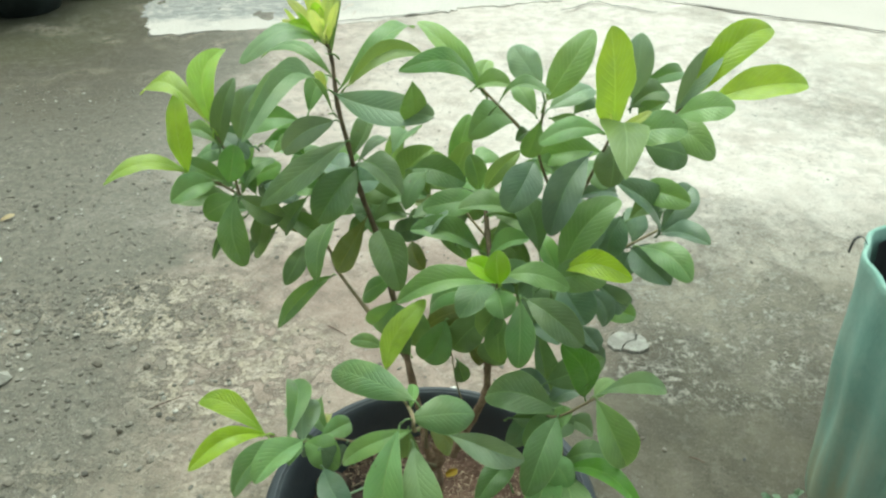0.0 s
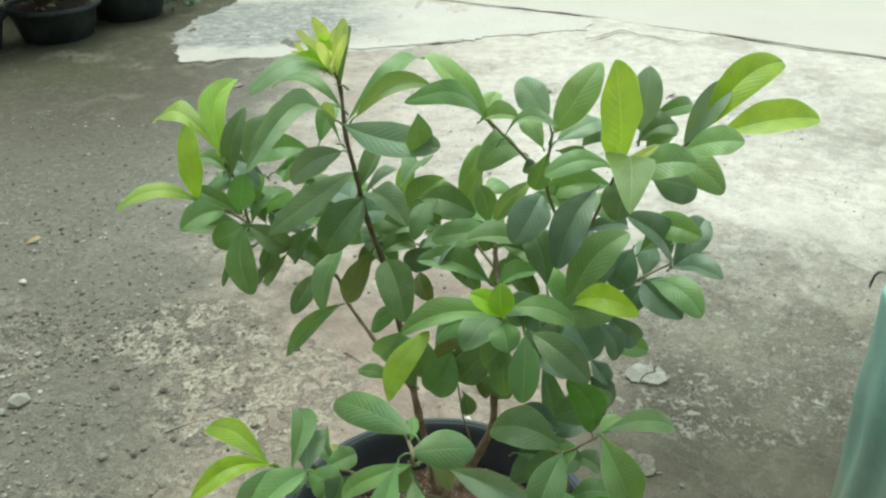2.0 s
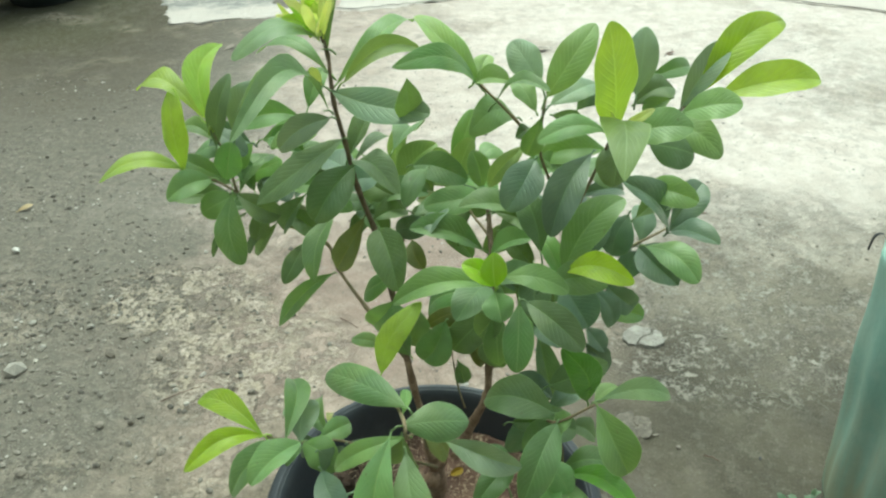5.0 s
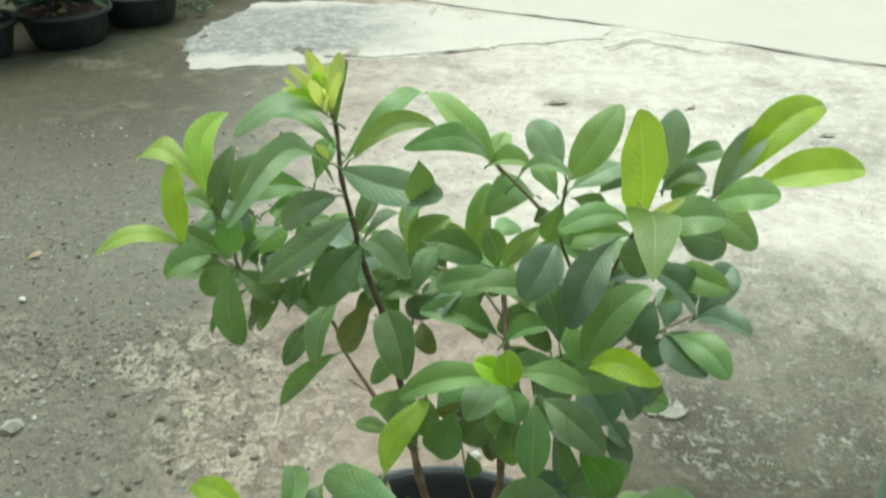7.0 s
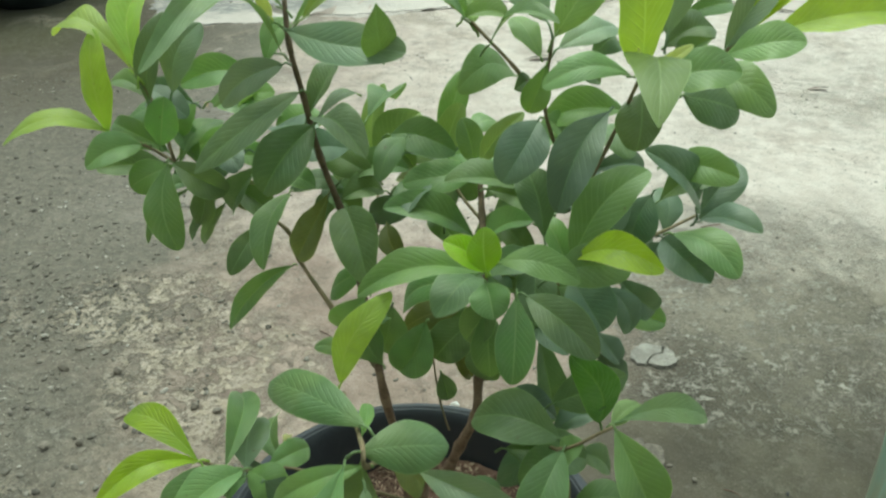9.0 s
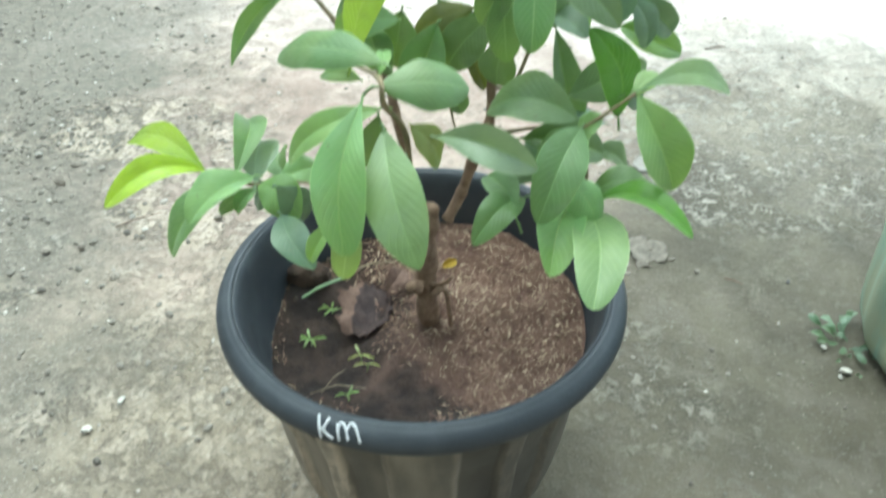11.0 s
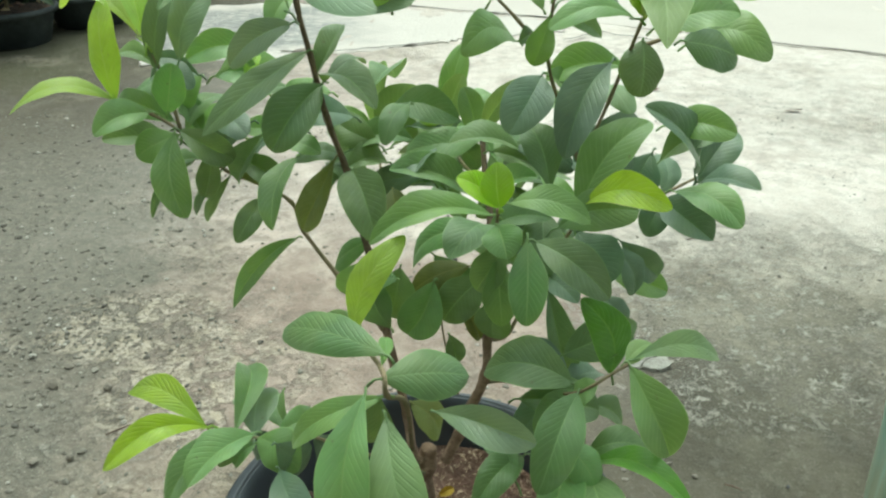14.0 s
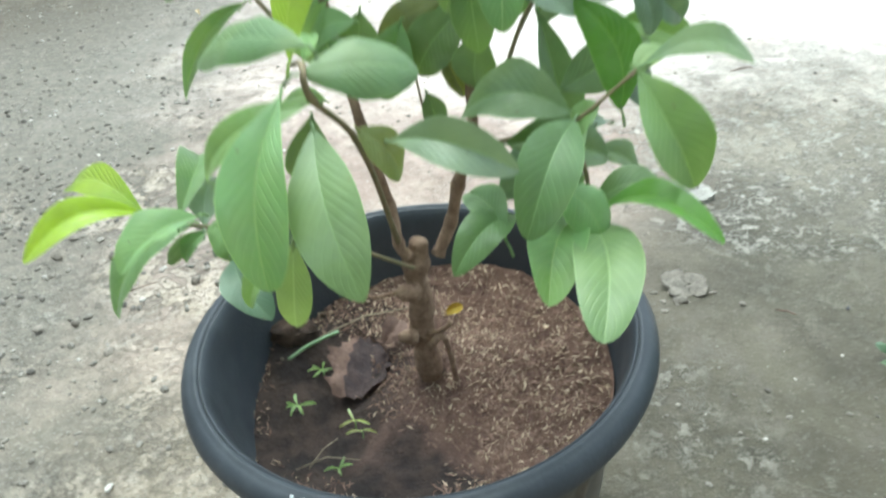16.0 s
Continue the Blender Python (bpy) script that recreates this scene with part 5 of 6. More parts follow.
leaf(low_left_twig, (-0.142, 0.030, 0.498), (-0.143, 0.055, 0.496), 0.010, "B", 0.05)
leaf(low_left_twig, (-0.132, -0.060, 0.565), (-0.099, -0.020, 0.554), 0.029, "M", 0.10)
leaf(low_left_twig, (-0.140, -0.060, 0.554), (-0.116, -0.040, 0.509), 0.033, "D", 0.10)

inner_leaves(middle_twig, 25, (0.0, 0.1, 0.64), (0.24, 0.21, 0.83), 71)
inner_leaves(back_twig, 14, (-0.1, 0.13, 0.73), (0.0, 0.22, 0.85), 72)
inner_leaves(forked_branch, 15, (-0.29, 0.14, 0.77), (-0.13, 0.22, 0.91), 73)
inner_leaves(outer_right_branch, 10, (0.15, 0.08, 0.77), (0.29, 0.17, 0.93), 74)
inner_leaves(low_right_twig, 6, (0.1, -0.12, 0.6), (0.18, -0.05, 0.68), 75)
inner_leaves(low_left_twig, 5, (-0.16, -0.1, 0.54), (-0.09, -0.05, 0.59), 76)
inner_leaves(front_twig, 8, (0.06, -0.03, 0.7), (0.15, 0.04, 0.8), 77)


# ---- on the soil ----
def build_dry_leaf():
    bm = bmesh.new()
    rng = random.Random(3)
    rows = []
    for i in range(13):
        s = i / 12
        y = -0.042 + 0.088 * s
        half = 0.034 * math.sin(math.pi * min(1, 0.08 + 0.88 * s)) ** 0.6
        row = []
        for k in range(9):
            u = 2 * k / 8 - 1
            curl = 1.3 * u + 0.2
            ragged = 1 + 0.3 * rng.uniform(-1, 1) * abs(u)
            x = -half * ragged * math.sin(curl) / 1.1
            z = 0.006 + half * ragged * (1 - math.cos(curl)) * 0.8 + 0.004 * rng.uniform(-1, 1)
            x, z = x - 0.022 * max(0.0, u - 0.45), z - 0.014 * max(0.0, u - 0.45)
            row.append(Vector((-0.074 + x + 0.01 * math.sin(3 * s), 0.046 + y, soil_height(-0.077, 0.046 + y) + z)))
        rows.append(row)
    for inner in (0, 1):
        mesh = [[bm.verts.new(p + Vector((0.0012, -0.0004, 0.0012)) * inner) for p in row] for row in rows]
        for a, b in zip(mesh, mesh[1:]):
            for k in range(8):
                bm.faces.new((a[k], a[k + 1], b[k + 1], b[k])).material_index = inner if k < 6 else 0
    single("dry_leaf", bm, (DRY, DRYDARK), (-0.077, 0.046, 0.29), "curled brown dry leaf lying on the soil", "dry leaf")
    bm = bmesh.new()
    leaf_surface(bm, (-0.045, 0.06, 0.305), (-0.028, 0.1, 0.31), 0.026, 0.1, rng, stalk=0)
    single("dry_leaf", bm, DRY, (-0.036, 0.08, 0.3), "small brown dry leaf scrap on the soil", "dry leaf")


def seedling(at, leaves, size, rng, label):
    x, y = at
    z = soil_height(x, y)
    weed = thing("seedling", (x, y, z), label, "weed", "seedlings in the pot")
    bm = bmesh.new()
    tube(bm, [(x, y, z - 0.004), (x + 0.001, y, z + size * 0.3), (x, y + 0.001, z + size * 0.55)], [0.0009, 0.0008, 0.0006], 5)
    part("stem", bm, LEAF["M"], weed)
    for i in range(leaves):
        a = 6.28 * i / leaves + rng.uniform(-0.5, 0.5)
        bm = bmesh.new()
        reach = size * rng.uniform(0.6, 1.0)
        root = Vector((x, y, z + size * 0.5))
        leaf_surface(bm, root, root + Vector((math.cos(a) * reach, math.sin(a) * reach, size * rng.uniform(-0.1, 0.35))), size * 0.17, 0.12, rng, stalk=0, segments=5, across=4)
        part("leaf", bm, LEAF["B" if "pale" in label else "L"], weed)


def build_soil_bits():
    rng = random.Random(8)
    build_dry_leaf()
    seedling((-0.072, -0.03), 3, 0.019, rng, "tiny pale green seedling in the soil")
    seedling((-0.062, -0.045), 2, 0.018, rng, "tiny pale green seedling in the soil")
    seedling((-0.14, -0.004), 7, 0.021, rng, "small green weed seedling in the dark soil")
    seedling((-0.08, -0.094), 4, 0.017, rng, "thin green weed sprig in the soil")
    seedling((-0.12, 0.05), 6, 0.018, rng, "small green weed under the grass blade")
    bm = bmesh.new()
    tube(bm, curve([(-0.165, 0.058, 0.288), (-0.135, 0.07, 0.303), (-0.1, 0.082, 0.312)], 5), [0.0022] * 11, 6)
    single("grass_blade", bm, LEAF["P"], (-0.135, 0.07, 0.29), "pale green grass blade lying on the soil", "grass")
    bm = bmesh.new()
    lump(bm, (-0.16, 0.092, soil_height(-0.16, 0.092) + 0.008), (0.034, 0.018, 0.016), 3.0)
    single("soil_clod", bm, CLOD, (-0.168, 0.09, 0.29), "dark crumbly clod of soil by the rim", "soil clod")
    bm = bmesh.new()
    leaf_surface(bm, (0.024, 0.118, soil_height(0.03, 0.12) + 0.004), (0.046, 0.13, soil_height(0.045, 0.13) + 0.008), 0.013, 0.15, rng, stalk=0.004, segments=6, across=4)
    single("fallen_leaf", bm, CHIP, (0.034, 0.124, 0.3), "small yellow fallen leaf on the soil", "fallen leaf")
    for a, b, r in (((-0.128, -0.088), (-0.059, -0.085), 0.0008), ((-0.115, -0.086), (-0.09, -0.045), 0.0006), ((-0.13, 0.1), (-0.02, 0.14), 0.0012)):
        z0, z1 = soil_height(*a) + 0.003, soil_height(*b) + 0.004
        bm = bmesh.new()
        tube(bm, [(*a, z0), ((a[0] + b[0]) / 2, (a[1] + b[1]) / 2 + 0.004, max(z0, z1) + 0.003), (*b, z1)], [r, r, r * 0.7], 5)
        single("straw", bm, STRAW, (*a, z0), "thin dry straw lying on the soil", "straw", "straws on the soil")


build_soil_bits()


# ---- teal planting bag ----
def build_bag():
    at = (0.962, 0.25, 0.0)
    bag = thing("planting_bag", at, "teal woven plastic planting bag with muddy foot", "planting bag")

    def crease(a, z):
        k = 0.006 * math.sin(5 * a + 2 * z) + 0.007 * noise.noise((3 * math.cos(a), 3 * math.sin(a), z * 6)) + 0.005 * math.sin(17 * a - 3 * z) * (1.2 - z)
        return k * min(1.0, z / 0.08)
    bm = bmesh.new()
    outer = [(0.16, 0.0), (0.196, 0.004), (0.214, 0.02), (0.221, 0.045)] + [(0.2225 + 0.031 * k / 14, 0.07 + 0.515 * k / 14) for k in range(15)]
    outer += [(0.254, 0.599), (0.25, 0.604), (0.245, 0.599)] + [(0.24, 0.575), (0.236, 0.535), (0.232, 0.495)]
    lathe(bm, outer, at[:2], 96, crease)
    part("sack", bm, BAG, bag)
    bm = bmesh.new()
    lathe(bm, [(0.236, 0.585), (0.222, 0.4), (0.17, 0.36), (0.0005, 0.37)], at[:2], 64, lambda a, z: crease(a, z) - 0.004)
    part("liner", bm, INSIDE, bag, "black inner liner")
    # a torn carrying strap
    bm = bmesh.new()
    line = curve([(0.742, 0.37, 0.597), (0.73, 0.375, 0.615), (0.717, 0.375, 0.611), (0.71, 0.37, 0.588)], 6)
    rows = []
    for p in line:
        rows.append([bm.verts.new(Vector(p) + Vector((0.002 * sx, 0.003 * sy, 0))) for sx, sy in ((-0.2, -1), (0.2, -1), (0.2, 1), (-0.2, 1))])
    for a, b in zip(rows, rows[1:]):
        for k in range(4):
            bm.faces.new((a[k], a[(k + 1) % 4], b[(k + 1) % 4], b[k]))
    part("strap", bm, INSIDE, bag, "thin dark loop of cord on the rim")
    # weed at its foot
    rng = random.Random(12)
    weed = thing("weed", (0.722, 0.282, 0.0), "low green weed at the foot of the bag", "weed")
    for i in range(26):
        a, r = rng.uniform(0, 6.3), 0.05 * rng.random()
        x, y = 0.722 + r * math.cos(a) * 0.8, 0.28 + r * math.sin(a) * 1.5
        bm = bmesh.new()
        reach = rng.uniform(0.012, 0.028)
        leaf_surface(bm, (x, y, rng.uniform(0.004, 0.02)), (x + reach * math.cos(a), y + reach * math.sin(a), rng.uniform(0.006, 0.022)), reach * 0.5, 0.15, rng, stalk=0.004, segments=4, across=2)
        part("leaf", bm, LEAF["K"], weed)


build_bag()


# ---- stones, litter and gravel ----
def flat_stone():
    rng = random.Random(5)
    slab = thing("broken_stone", (0.48, 0.86, 0.0), "flat grey broken stone slab lying on the yard", "stone")
    for outline in ([(0.430, 0.832), (0.436, 0.862), (0.472, 0.889), (0.512, 0.880), (0.500, 0.852), (0.474, 0.842), (0.464, 0.812), (0.442, 0.814)],
                    [(0.470, 0.816), (0.480, 0.840), (0.506, 0.850), (0.516, 0.874), (0.530, 0.862), (0.536, 0.832), (0.520, 0.812), (0.490, 0.803)]):
        bm = bmesh.new()
        ragged = []
        for (x0, y0), (x1, y1) in zip(outline, outline[1:] + outline[:1]):
            ragged += [(x0 + (x1 - x0) * k / 4 + rng.uniform(-0.0022, 0.0022), y0 + (y1 - y0) * k / 4 + rng.uniform(-0.0022, 0.0022)) for k in range(4)]
        outline = ragged
        low = [bm.verts.new((x, y, -0.004)) for x, y in outline]
        high = [bm.verts.new((x + rng.uniform(-0.003, 0.003), y + rng.uniform(-0.003, 0.003), 0.0085 + rng.uniform(-0.0025, 0.002))) for x, y in outline]
        for i in range(len(outline)):
            j = (i + 1) % len(outline)
            bm.faces.new((low[i], low[j], high[j], high[i]))
        bm.faces.new(high)
        bmesh.ops.bevel(bm, geom=[e for e in bm.edges if all(v in high for v in e.verts)], offset=0.0018, segments=1, affect="EDGES")
        bmesh.ops.recalc_face_normals(bm, faces=bm.faces)
        part("stone_piece", bm, FLAT, slab, smooth=False)


def crust(at, half, lift, lean, rng):
    """A thin jagged plate of broken cement skin; half: its half sizes, lean: its tilts about x and y."""
    bm = bmesh.new()
    n = 15
    tilt = Euler((lean[0], lean[1], rng.uniform(-0.3, 0.3))).to_matrix()
    rim = []
    for k in range(n):
        a, out = 6.283 * (k + rng.uniform(-0.25, 0.25)) / n, rng.uniform(0.78, 1.14)
        # squarish, with ragged bites
        square = 1 / max(abs(math.cos(a)), abs(math.sin(a))) ** 0.6
        rim.append((math.cos(a) * half[0] * out * square, math.sin(a) * half[1] * out * square))
    low, high = [[bm.verts.new(tilt @ Vector((px, py, h + 0.0012 * noise.noise((px * 90, py * 90, lift * 900)))) + Vector((*at, lift))) for px, py in rim] for h in (-0.0013, 0.0013)]
    for k in range(n):
        bm.faces.new((low[k], low[(k + 1) % n], high[(k + 1) % n], high[k]))
    for ring, side in ((high, 1), (low, -1)):
        mid = bm.verts.new(tilt @ Vector((0, 0, side * 0.0013 + 0.001)) + Vector((*at, lift)))
        for k in range(n):
            bm.faces.new((ring[k], ring[(k + 1) % n], mid)[::side])
    bmesh.ops.recalc_face_normals(bm, faces=bm.faces)
    single("rubble_piece", bm, RUBBLE, (*at, 0.0), "broken plate of pale grey cement rubble", "rubble", "cement rubble", smooth=False)


def loose_stone(name, at, size, material, label, rng, flat=0.6, group="loose stones on the yard"):
    bm = bmesh.new()
    pebble(bm, (at[0], at[1], size * flat * 0.45), size, rng, flat)
    single(name, bm, material, (*at, 0.0), label, "stone", group, smooth=False)


def scatter(name, count, place, low, high, material, label, seed):
    """Many small stones in one mesh; place(rng) gives a spot or None."""
    rng = random.Random(seed)
    ball = bmesh.new()
    bmesh.ops.create_icosphere(ball, subdivisions=1, radius=1.0)
    shape = np.array([v.co[:] for v in ball.verts])
    tris = np.array([[v.index for v in f.verts] for f in ball.faces])
    ball.free()
    verts, faces = [], []
    while len(verts) < count:
        spot = place(rng)
        if not spot:
            continue
        size = low + (high - low) * rng.random() ** 4
        k = np.array([[rng.uniform(0.75, 1.15)] for _ in shape])
        a = rng.uniform(0, 6.3)
        p = shape * k * (size * rng.uniform(0.8, 1.3), size * rng.uniform(0.6, 1.0), size * rng.uniform(0.35, 0.75))
        p = np.stack([p[:, 0] * math.cos(a) - p[:, 1] * math.sin(a), p[:, 0] * math.sin(a) + p[:, 1] * math.cos(a), p[:, 2]], 1)
        p += (spot[0], spot[1], relief(*spot) + size * 0.2)
        faces.append(tris + len(verts) * len(shape))
        verts.append(p)
    me = bpy.data.meshes.new(name)
    me.from_pydata(np.concatenate(verts).tolist(), [], np.concatenate(faces).tolist())
    me.materials.append(material)
    tagged(new(name, me), label, "gravel", kind="stuff")


def gravel_spot(rng):
    x, y = rng.uniform(-2.4, 0.2), rng.uniform(-0.5, 2.6)
    patchy = noise.noise((x * 2.2, y * 2.2, 6)) + 0.6 * noise.noise((x * 6, y * 6, 8))
    keep = (0.75 if x < -0.8 else 0.24 if x < -0.5 else 0.05) * (1.0 if y < 1.05 else 0.5 if y < 1.6 else 0.22)
    if math.hypot(x, y) < 0.19 or rng.random() > keep or patchy < rng.uniform(-0.9, 0.35):
        return None
    return x, y


def grit_spot(rng):
    x, y = rng.uniform(-0.4, 1.4), rng.uniform(-0.4, 3.0)
    if math.hypot(x, y) < 0.19 or noise.noise((x * 3, y * 3, 16)) < rng.uniform(-0.3, 0.6):
        return None
    return x, y


def build_litter():
    rng = random.Random(31)
    flat_stone()
    for x, y, s in ((-0.858, 0.738, 0.02), (-0.729, 0.729, 0.014), (-0.788, 0.495, 0.011), (-0.85, 0.805, 0.012), (-0.719, 0.505, 0.011), (-0.52, 0.625, 0.012), (-0.469, 0.615, 0.013), (-0.62, 0.42, 0.012), (-0.9, 0.35, 0.015)):
        loose_stone("stone", (x, y), s, STONE, "loose grey stone on the gravel", rng)
    for x, y, s in ((-1.069, 0.669, 0.036), (-1.114, 0.853, 0.015), (-1.043, 0.758, 0.013), (-1.092, 0.629, 0.016), (-0.954, 0.846, 0.014), (-0.652, 0.614, 0.01)):
        loose_stone("pale_stone", (x, y), s, BUFF, "pale flattish stone among grey gravel", rng, 0.45, "pale stones on the gravel")
    loose_stone("stone", (0.671, 0.45), 0.006, DARKSTONE, "tiny dark stone on the worn cement", rng)
    for x, y, s in ((0.684, 0.279, 0.006), (0.703, 0.222, 0.011), (0.69, 0.21, 0.006)):
        loose_stone("pale_stone", (x, y), s, PALE, "small pale chip beside the planting bag", rng, 0.5, "white pebbles")
    loose_stone("pale_stone", (-1.333, 1.2), 0.021, PALE, "flat whitish stone on the gravel", rng, 0.4, "pale stones on the gravel")
    for x, y, s in ((-0.535, 0.053, 0.011), (-0.501, 0.115, 0.009)):
        loose_stone("pale_stone", (x, y), s, PALE, "small whitish stone on the ground", rng, 0.8, "white pebbles")
    bm = bmesh.new()
    lump(bm, (-0.43, -0.215, 0.004), (0.05, 0.036, 0.016), 8.0)
    single("stone", bm, DARKSTONE, (-0.43, -0.215, 0.0), "dark grey stone half sunk in the ground", "stone", "loose stones on the yard")
    loose_stone("white_pebble", (0.034, 0.65), 0.015, WHITE, "small bright white pebble behind the pot", rng, 0.9, "white pebbles")
    for at, half, lift, lean in (((0.402, 0.556), (0.021, 0.014), 0.006, (0.42, -0.1)), ((0.396, 0.532), (0.024, 0.012), 0.009, (0.36, 0.22)), ((0.402, 0.511), (0.021, 0.01), 0.007, (0.4, 0.12)),
                                 ((0.4, 0.49), (0.013, 0.008), 0.005, (0.3, -0.15)), ((0.437, 0.516), (0.016, 0.022), 0.007, (0.2, -0.3)), ((0.436, 0.546), (0.022, 0.012), 0.005, (0.3, 0.2))):
        crust(at, half, lift, lean, rng)
    for k in range(12):
        crust((0.415 + rng.gauss(0, 0.035), 0.515 + rng.gauss(0, 0.03)), (rng.uniform(0.003, 0.007), rng.uniform(0.003, 0.006)), 0.0018, (rng.uniform(-0.15, 0.15), rng.uniform(-0.15, 0.15)), rng)
    for x, y, long, a, mat in ((-1.44, 1.428, 0.05, 0.8, ORANGE), (1.4, 2.62, 0.08, 0.1, DRY), (-1.174, 2.946, 0.06, 1.0, GREYLEAF), (0.26, 2.925, 0.11, 0.2, GREYLEAF), (0.936, 5.176, 0.12, 2.9, DRY), (-1.0, 2.3, 0.04, 2.0, ORANGE), (0.9, 2.9, 0.05, 0.5, DRY)):
        bm = bmesh.new()
        z = relief(x, y) + 0.004 + (0.005 if y > 4 else 0.0)
        leaf_surface(bm, (x, y, z), (x + long * math.cos(a), y + long * math.sin(a), z + 0.006), long * 0.36, 0.04, rng, stalk=0.01, sag=0.02, facing=Vector((0, 0, 1)), segments=6, across=4)
        single("dead_leaf", bm, mat, (x, y, z), "dead brown leaf lying on the yard", "fallen leaf", "dead leaves on the yard")
    for a, b, r in (((-0.673, 0.574), (-0.595, 0.626), 0.0013), ((0.552, 0.452), (0.582, 0.436), 0.0013), ((0.72, 1.45), (0.78, 1.47), 0.0015), ((-0.3, 0.9), (-0.25, 0.86), 0.0014)):
        bm = bmesh.new()
        tube(bm, [(*a, 0.004), ((a[0] + b[0]) / 2, (a[1] + b[1]) / 2, 0.007), (*b, 0.004)], [r, r, r * 0.7], 5)
        single("dry_twig", bm, DRY, (*a, 0.0), "thin dry twig lying on the yard", "twig", "twigs on the yard")
    scatter("gravel", 17000, gravel_spot, 0.0015, 0.0095, MIXED, "loose grey gravel on the yard", 41)
    scatter("grit", 2200, grit_spot, 0.0015, 0.006, MIXED, "fine grit on the worn cement", 42)


build_litter()


# ---- far corner: black pots with plants in front of a dark sheet ----
def far_pot(x, y, radius, height, seed, kind):
    rng = random.Random(seed)
    pot = thing("nursery_pot", (x, y, 0.0), "black plastic nursery pot with soil in the shade", "flower pot", "pots in the far corner")
    bm = bmesh.new()
    r, h = radius, height
    lathe(bm, [(0.001, 0.003), (r * 0.7, 0.0), (r * 0.74, 0.01), (r * 0.9, h * 0.8), (r * 0.91, h * 0.82), (r, h * 0.84), (r * 1.02, h * 0.92), (r, h * 0.99), (r * 0.95, h), (r * 0.9, h * 0.97), (r * 0.87, h * 0.8)], (x, y), 56)
    part("body", bm, DARKPOT, pot)
    bm = bmesh.new()
    rings = lathe(bm, [(r * 0.885, h * 0.86), (r * 0.5, h * 0.9), (0.002, h * 0.92)], (x, y), 32, lambda a, z: 0.004 * math.sin(7 * a))
    single("pot_soil", bm, SOIL, (x, y, h * 0.85), "dark soil with leaf litter in a nursery pot", "soil", kind="stuff")
    plant = thing("pot_plant", (x, y, h * 0.9), "dark green leafy plant in a black nursery pot", "plant", "plants in the far corner")
    bm = bmesh.new()
    tube(bm, curve([(x, y, h * 0.85), (x + 0.02, y + 0.01, h + 0.2), (x + 0.05, y + 0.02, h + 0.5)], 4), [0.012 - 0.0008 * i for i in range(9)], 7)
    part("stem", bm, TWIG, plant)
    for i in range(230 if kind else 50):
        a, up = rng.uniform(0, 6.3), h + (0.07 if kind else 0.3) + 0.45 * rng.random()
        out = rng.uniform(0.02, 0.22)
        root = Vector((x + 0.03 + out * math.cos(a), y + out * math.sin(a), up))
        reach = rng.uniform(0.07, 0.2)
        bm = bmesh.new()
        leaf_surface(bm, root, root + Vector((reach * math.cos(a), reach * math.sin(a), rng.uniform(-0.08, 0.05))), reach * 0.36, 0.15, rng, segments=5, across=2)
        part("leaf", bm, LEAF["S"], plant)
    for i in range(14):
        a, q = rng.uniform(0, 6.3), r * 0.75 * math.sqrt(rng.random())
        px, py = x + q * math.cos(a), y + q * math.sin(a)
        bm = bmesh.new()
        leaf_surface(bm, (px, py, h * 0.93), (px + 0.05 * math.cos(a * 3), py + 0.05 * math.sin(a * 3), h * 0.95), 0.02, 0.15, rng, stalk=0, segments=4, across=2)
        single("fallen_leaf", bm, HUSK if i % 4 else ORANGE, (px, py, h * 0.93), "dry fallen leaf on the nursery pot's soil", "fallen leaf", "leaf litter in the far pots")


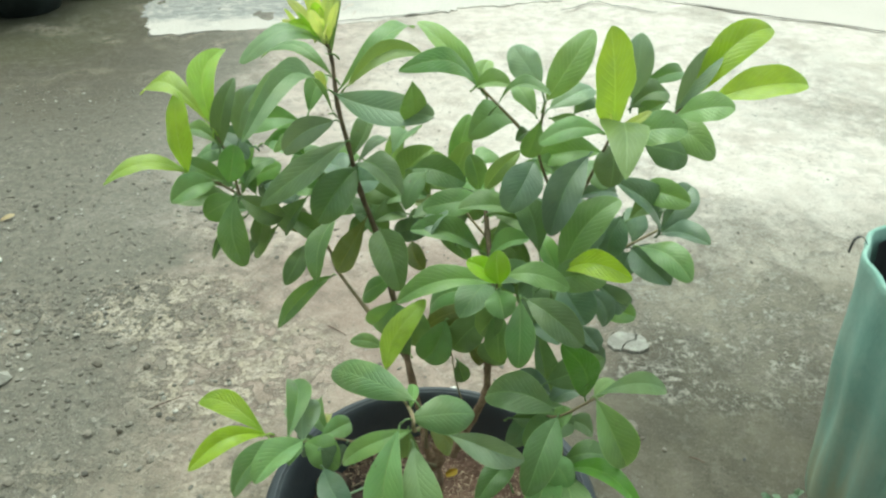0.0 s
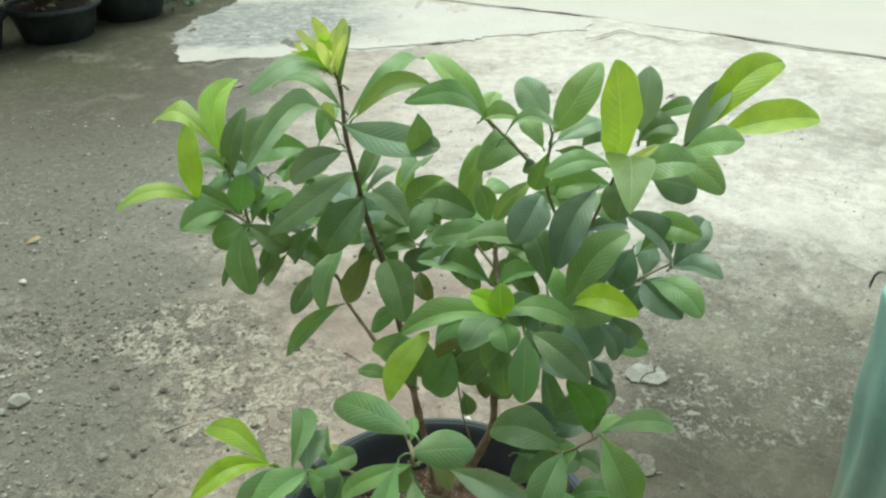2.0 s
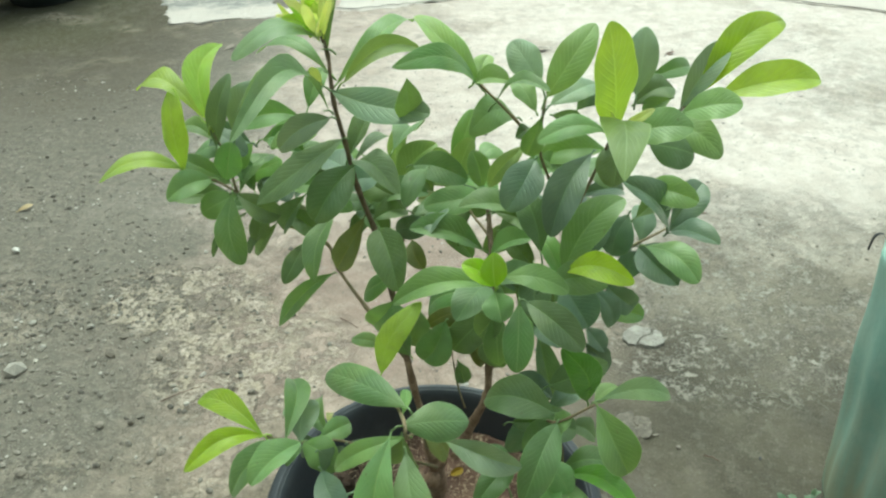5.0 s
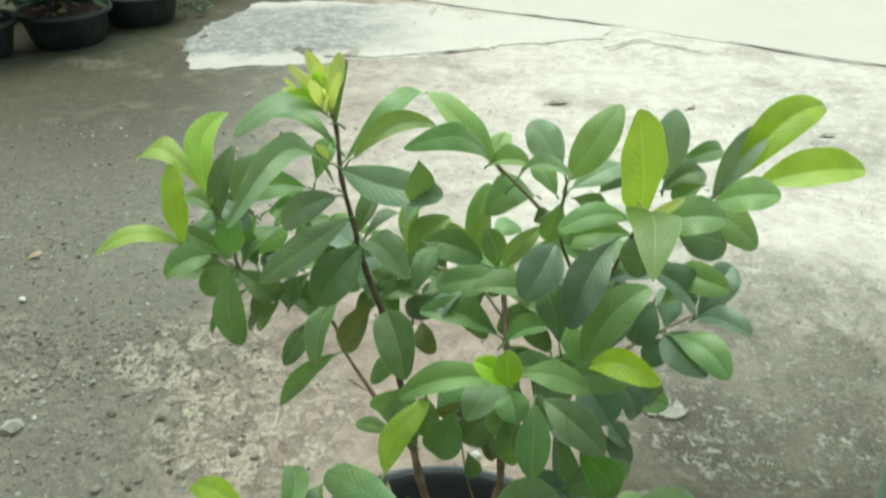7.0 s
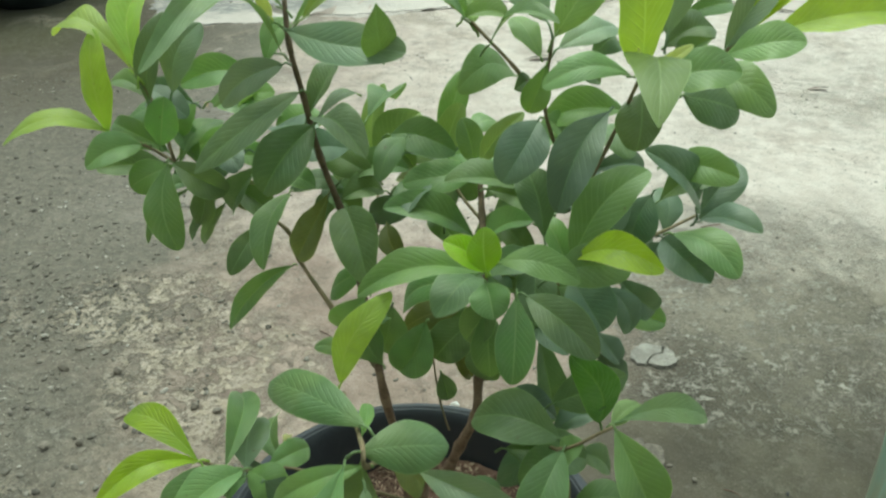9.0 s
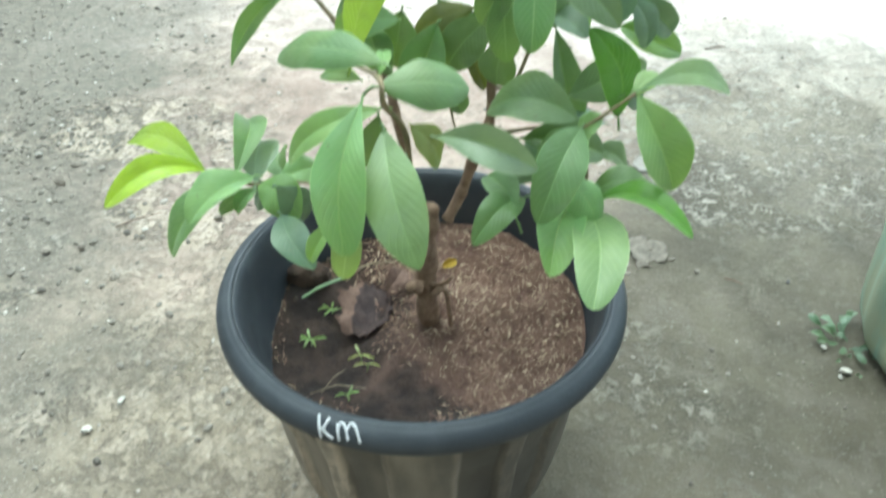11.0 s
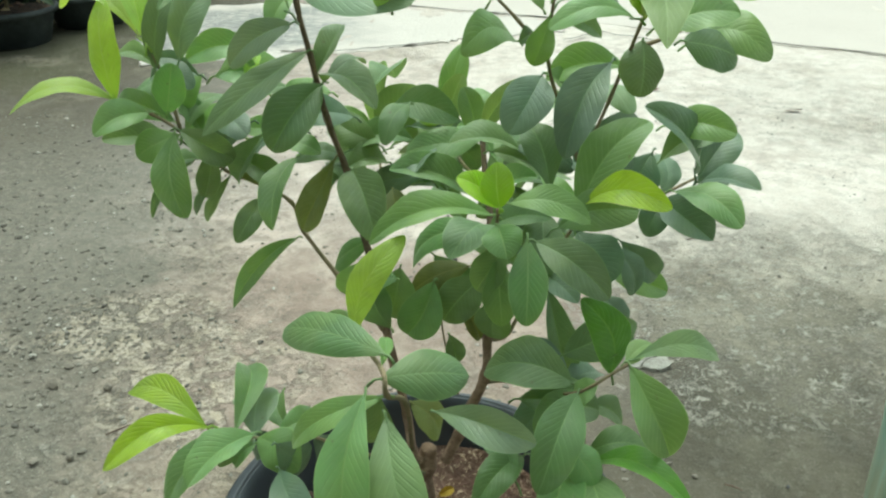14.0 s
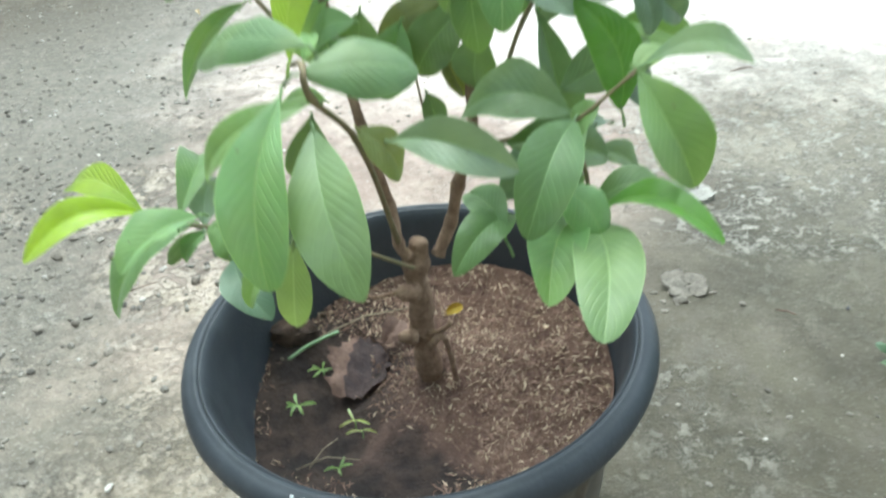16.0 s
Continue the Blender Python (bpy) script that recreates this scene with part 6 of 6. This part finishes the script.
def far_weeds(seed):
    rng = random.Random(seed)
    for cx, cy, size, n in ((-1.93, 4.85, 0.16, 60), (-1.96, 4.42, 0.1, 36), (-2.1, 5.25, 0.22, 70), (-1.4, 5.75, 0.14, 40)):
        weed = thing("weed", (cx, cy, 0.0), "leafy green weed growing on the yard's edge", "weed", "weeds in the far corner")
        for i in range(n):
            a, r = rng.uniform(0, 6.3), size * math.sqrt(rng.random())
            root = Vector((cx + r * math.cos(a), cy + r * math.sin(a), rng.uniform(0.02, size * 1.6)))
            reach = rng.uniform(0.03, 0.07)
            bm = bmesh.new()
            leaf_surface(bm, root, root + Vector((reach * math.cos(a), reach * math.sin(a), rng.uniform(-0.02, 0.04))), reach * 0.5, 0.15, rng, segments=4, across=2)
            part("leaf", bm, LEAF["S" if i % 4 else "K"], weed)


def far_thicket(cx, cy, size, height, count, seed):
    """A dense clump of long dark blades."""
    rng = random.Random(seed)
    clump = thing("bush", (cx, cy, 0.0), "dense dark green bush of long leaves in shade", "bush", "bushes behind the far pots")
    for i in range(count):
        a, r = rng.uniform(0, 6.3), size * math.sqrt(rng.random())
        root = Vector((cx + r * math.cos(a), cy + r * math.sin(a), height * rng.random()))
        reach = rng.uniform(0.14, 0.3)
        bm = bmesh.new()
        leaf_surface(bm, root, root + Vector((0.5 * reach * math.cos(a), 0.5 * reach * math.sin(a), reach * rng.uniform(0.3, 0.9))), reach * 0.24, 0.12, rng, segments=5, across=2)
        part("leaf", bm, LEAF["S"], clump)


far_pot(-2.44, 3.8, 0.26, 0.2, 51, True)
far_pot(-2.2, 4.27, 0.26, 0.19, 52, False)
far_pot(-2.83, 3.5, 0.25, 0.2, 53, True)
far_pot(-2.8, 4.4, 0.25, 0.22, 54, True)
far_weeds(61)
far_thicket(-2.62, 4.15, 0.22, 0.5, 90, 62)
far_thicket(-2.75, 4.85, 0.3, 0.55, 90, 63)
far_thicket(-2.25, 4.75, 0.2, 0.4, 80, 64)
far_thicket(-1.95, 5.15, 0.2, 0.2, 60, 65)
wall("dark_screen", -4.5, 5.75, -1.45, 5.5, 0.8, 0.05, SHEET, "dark plastic screen behind the pots")
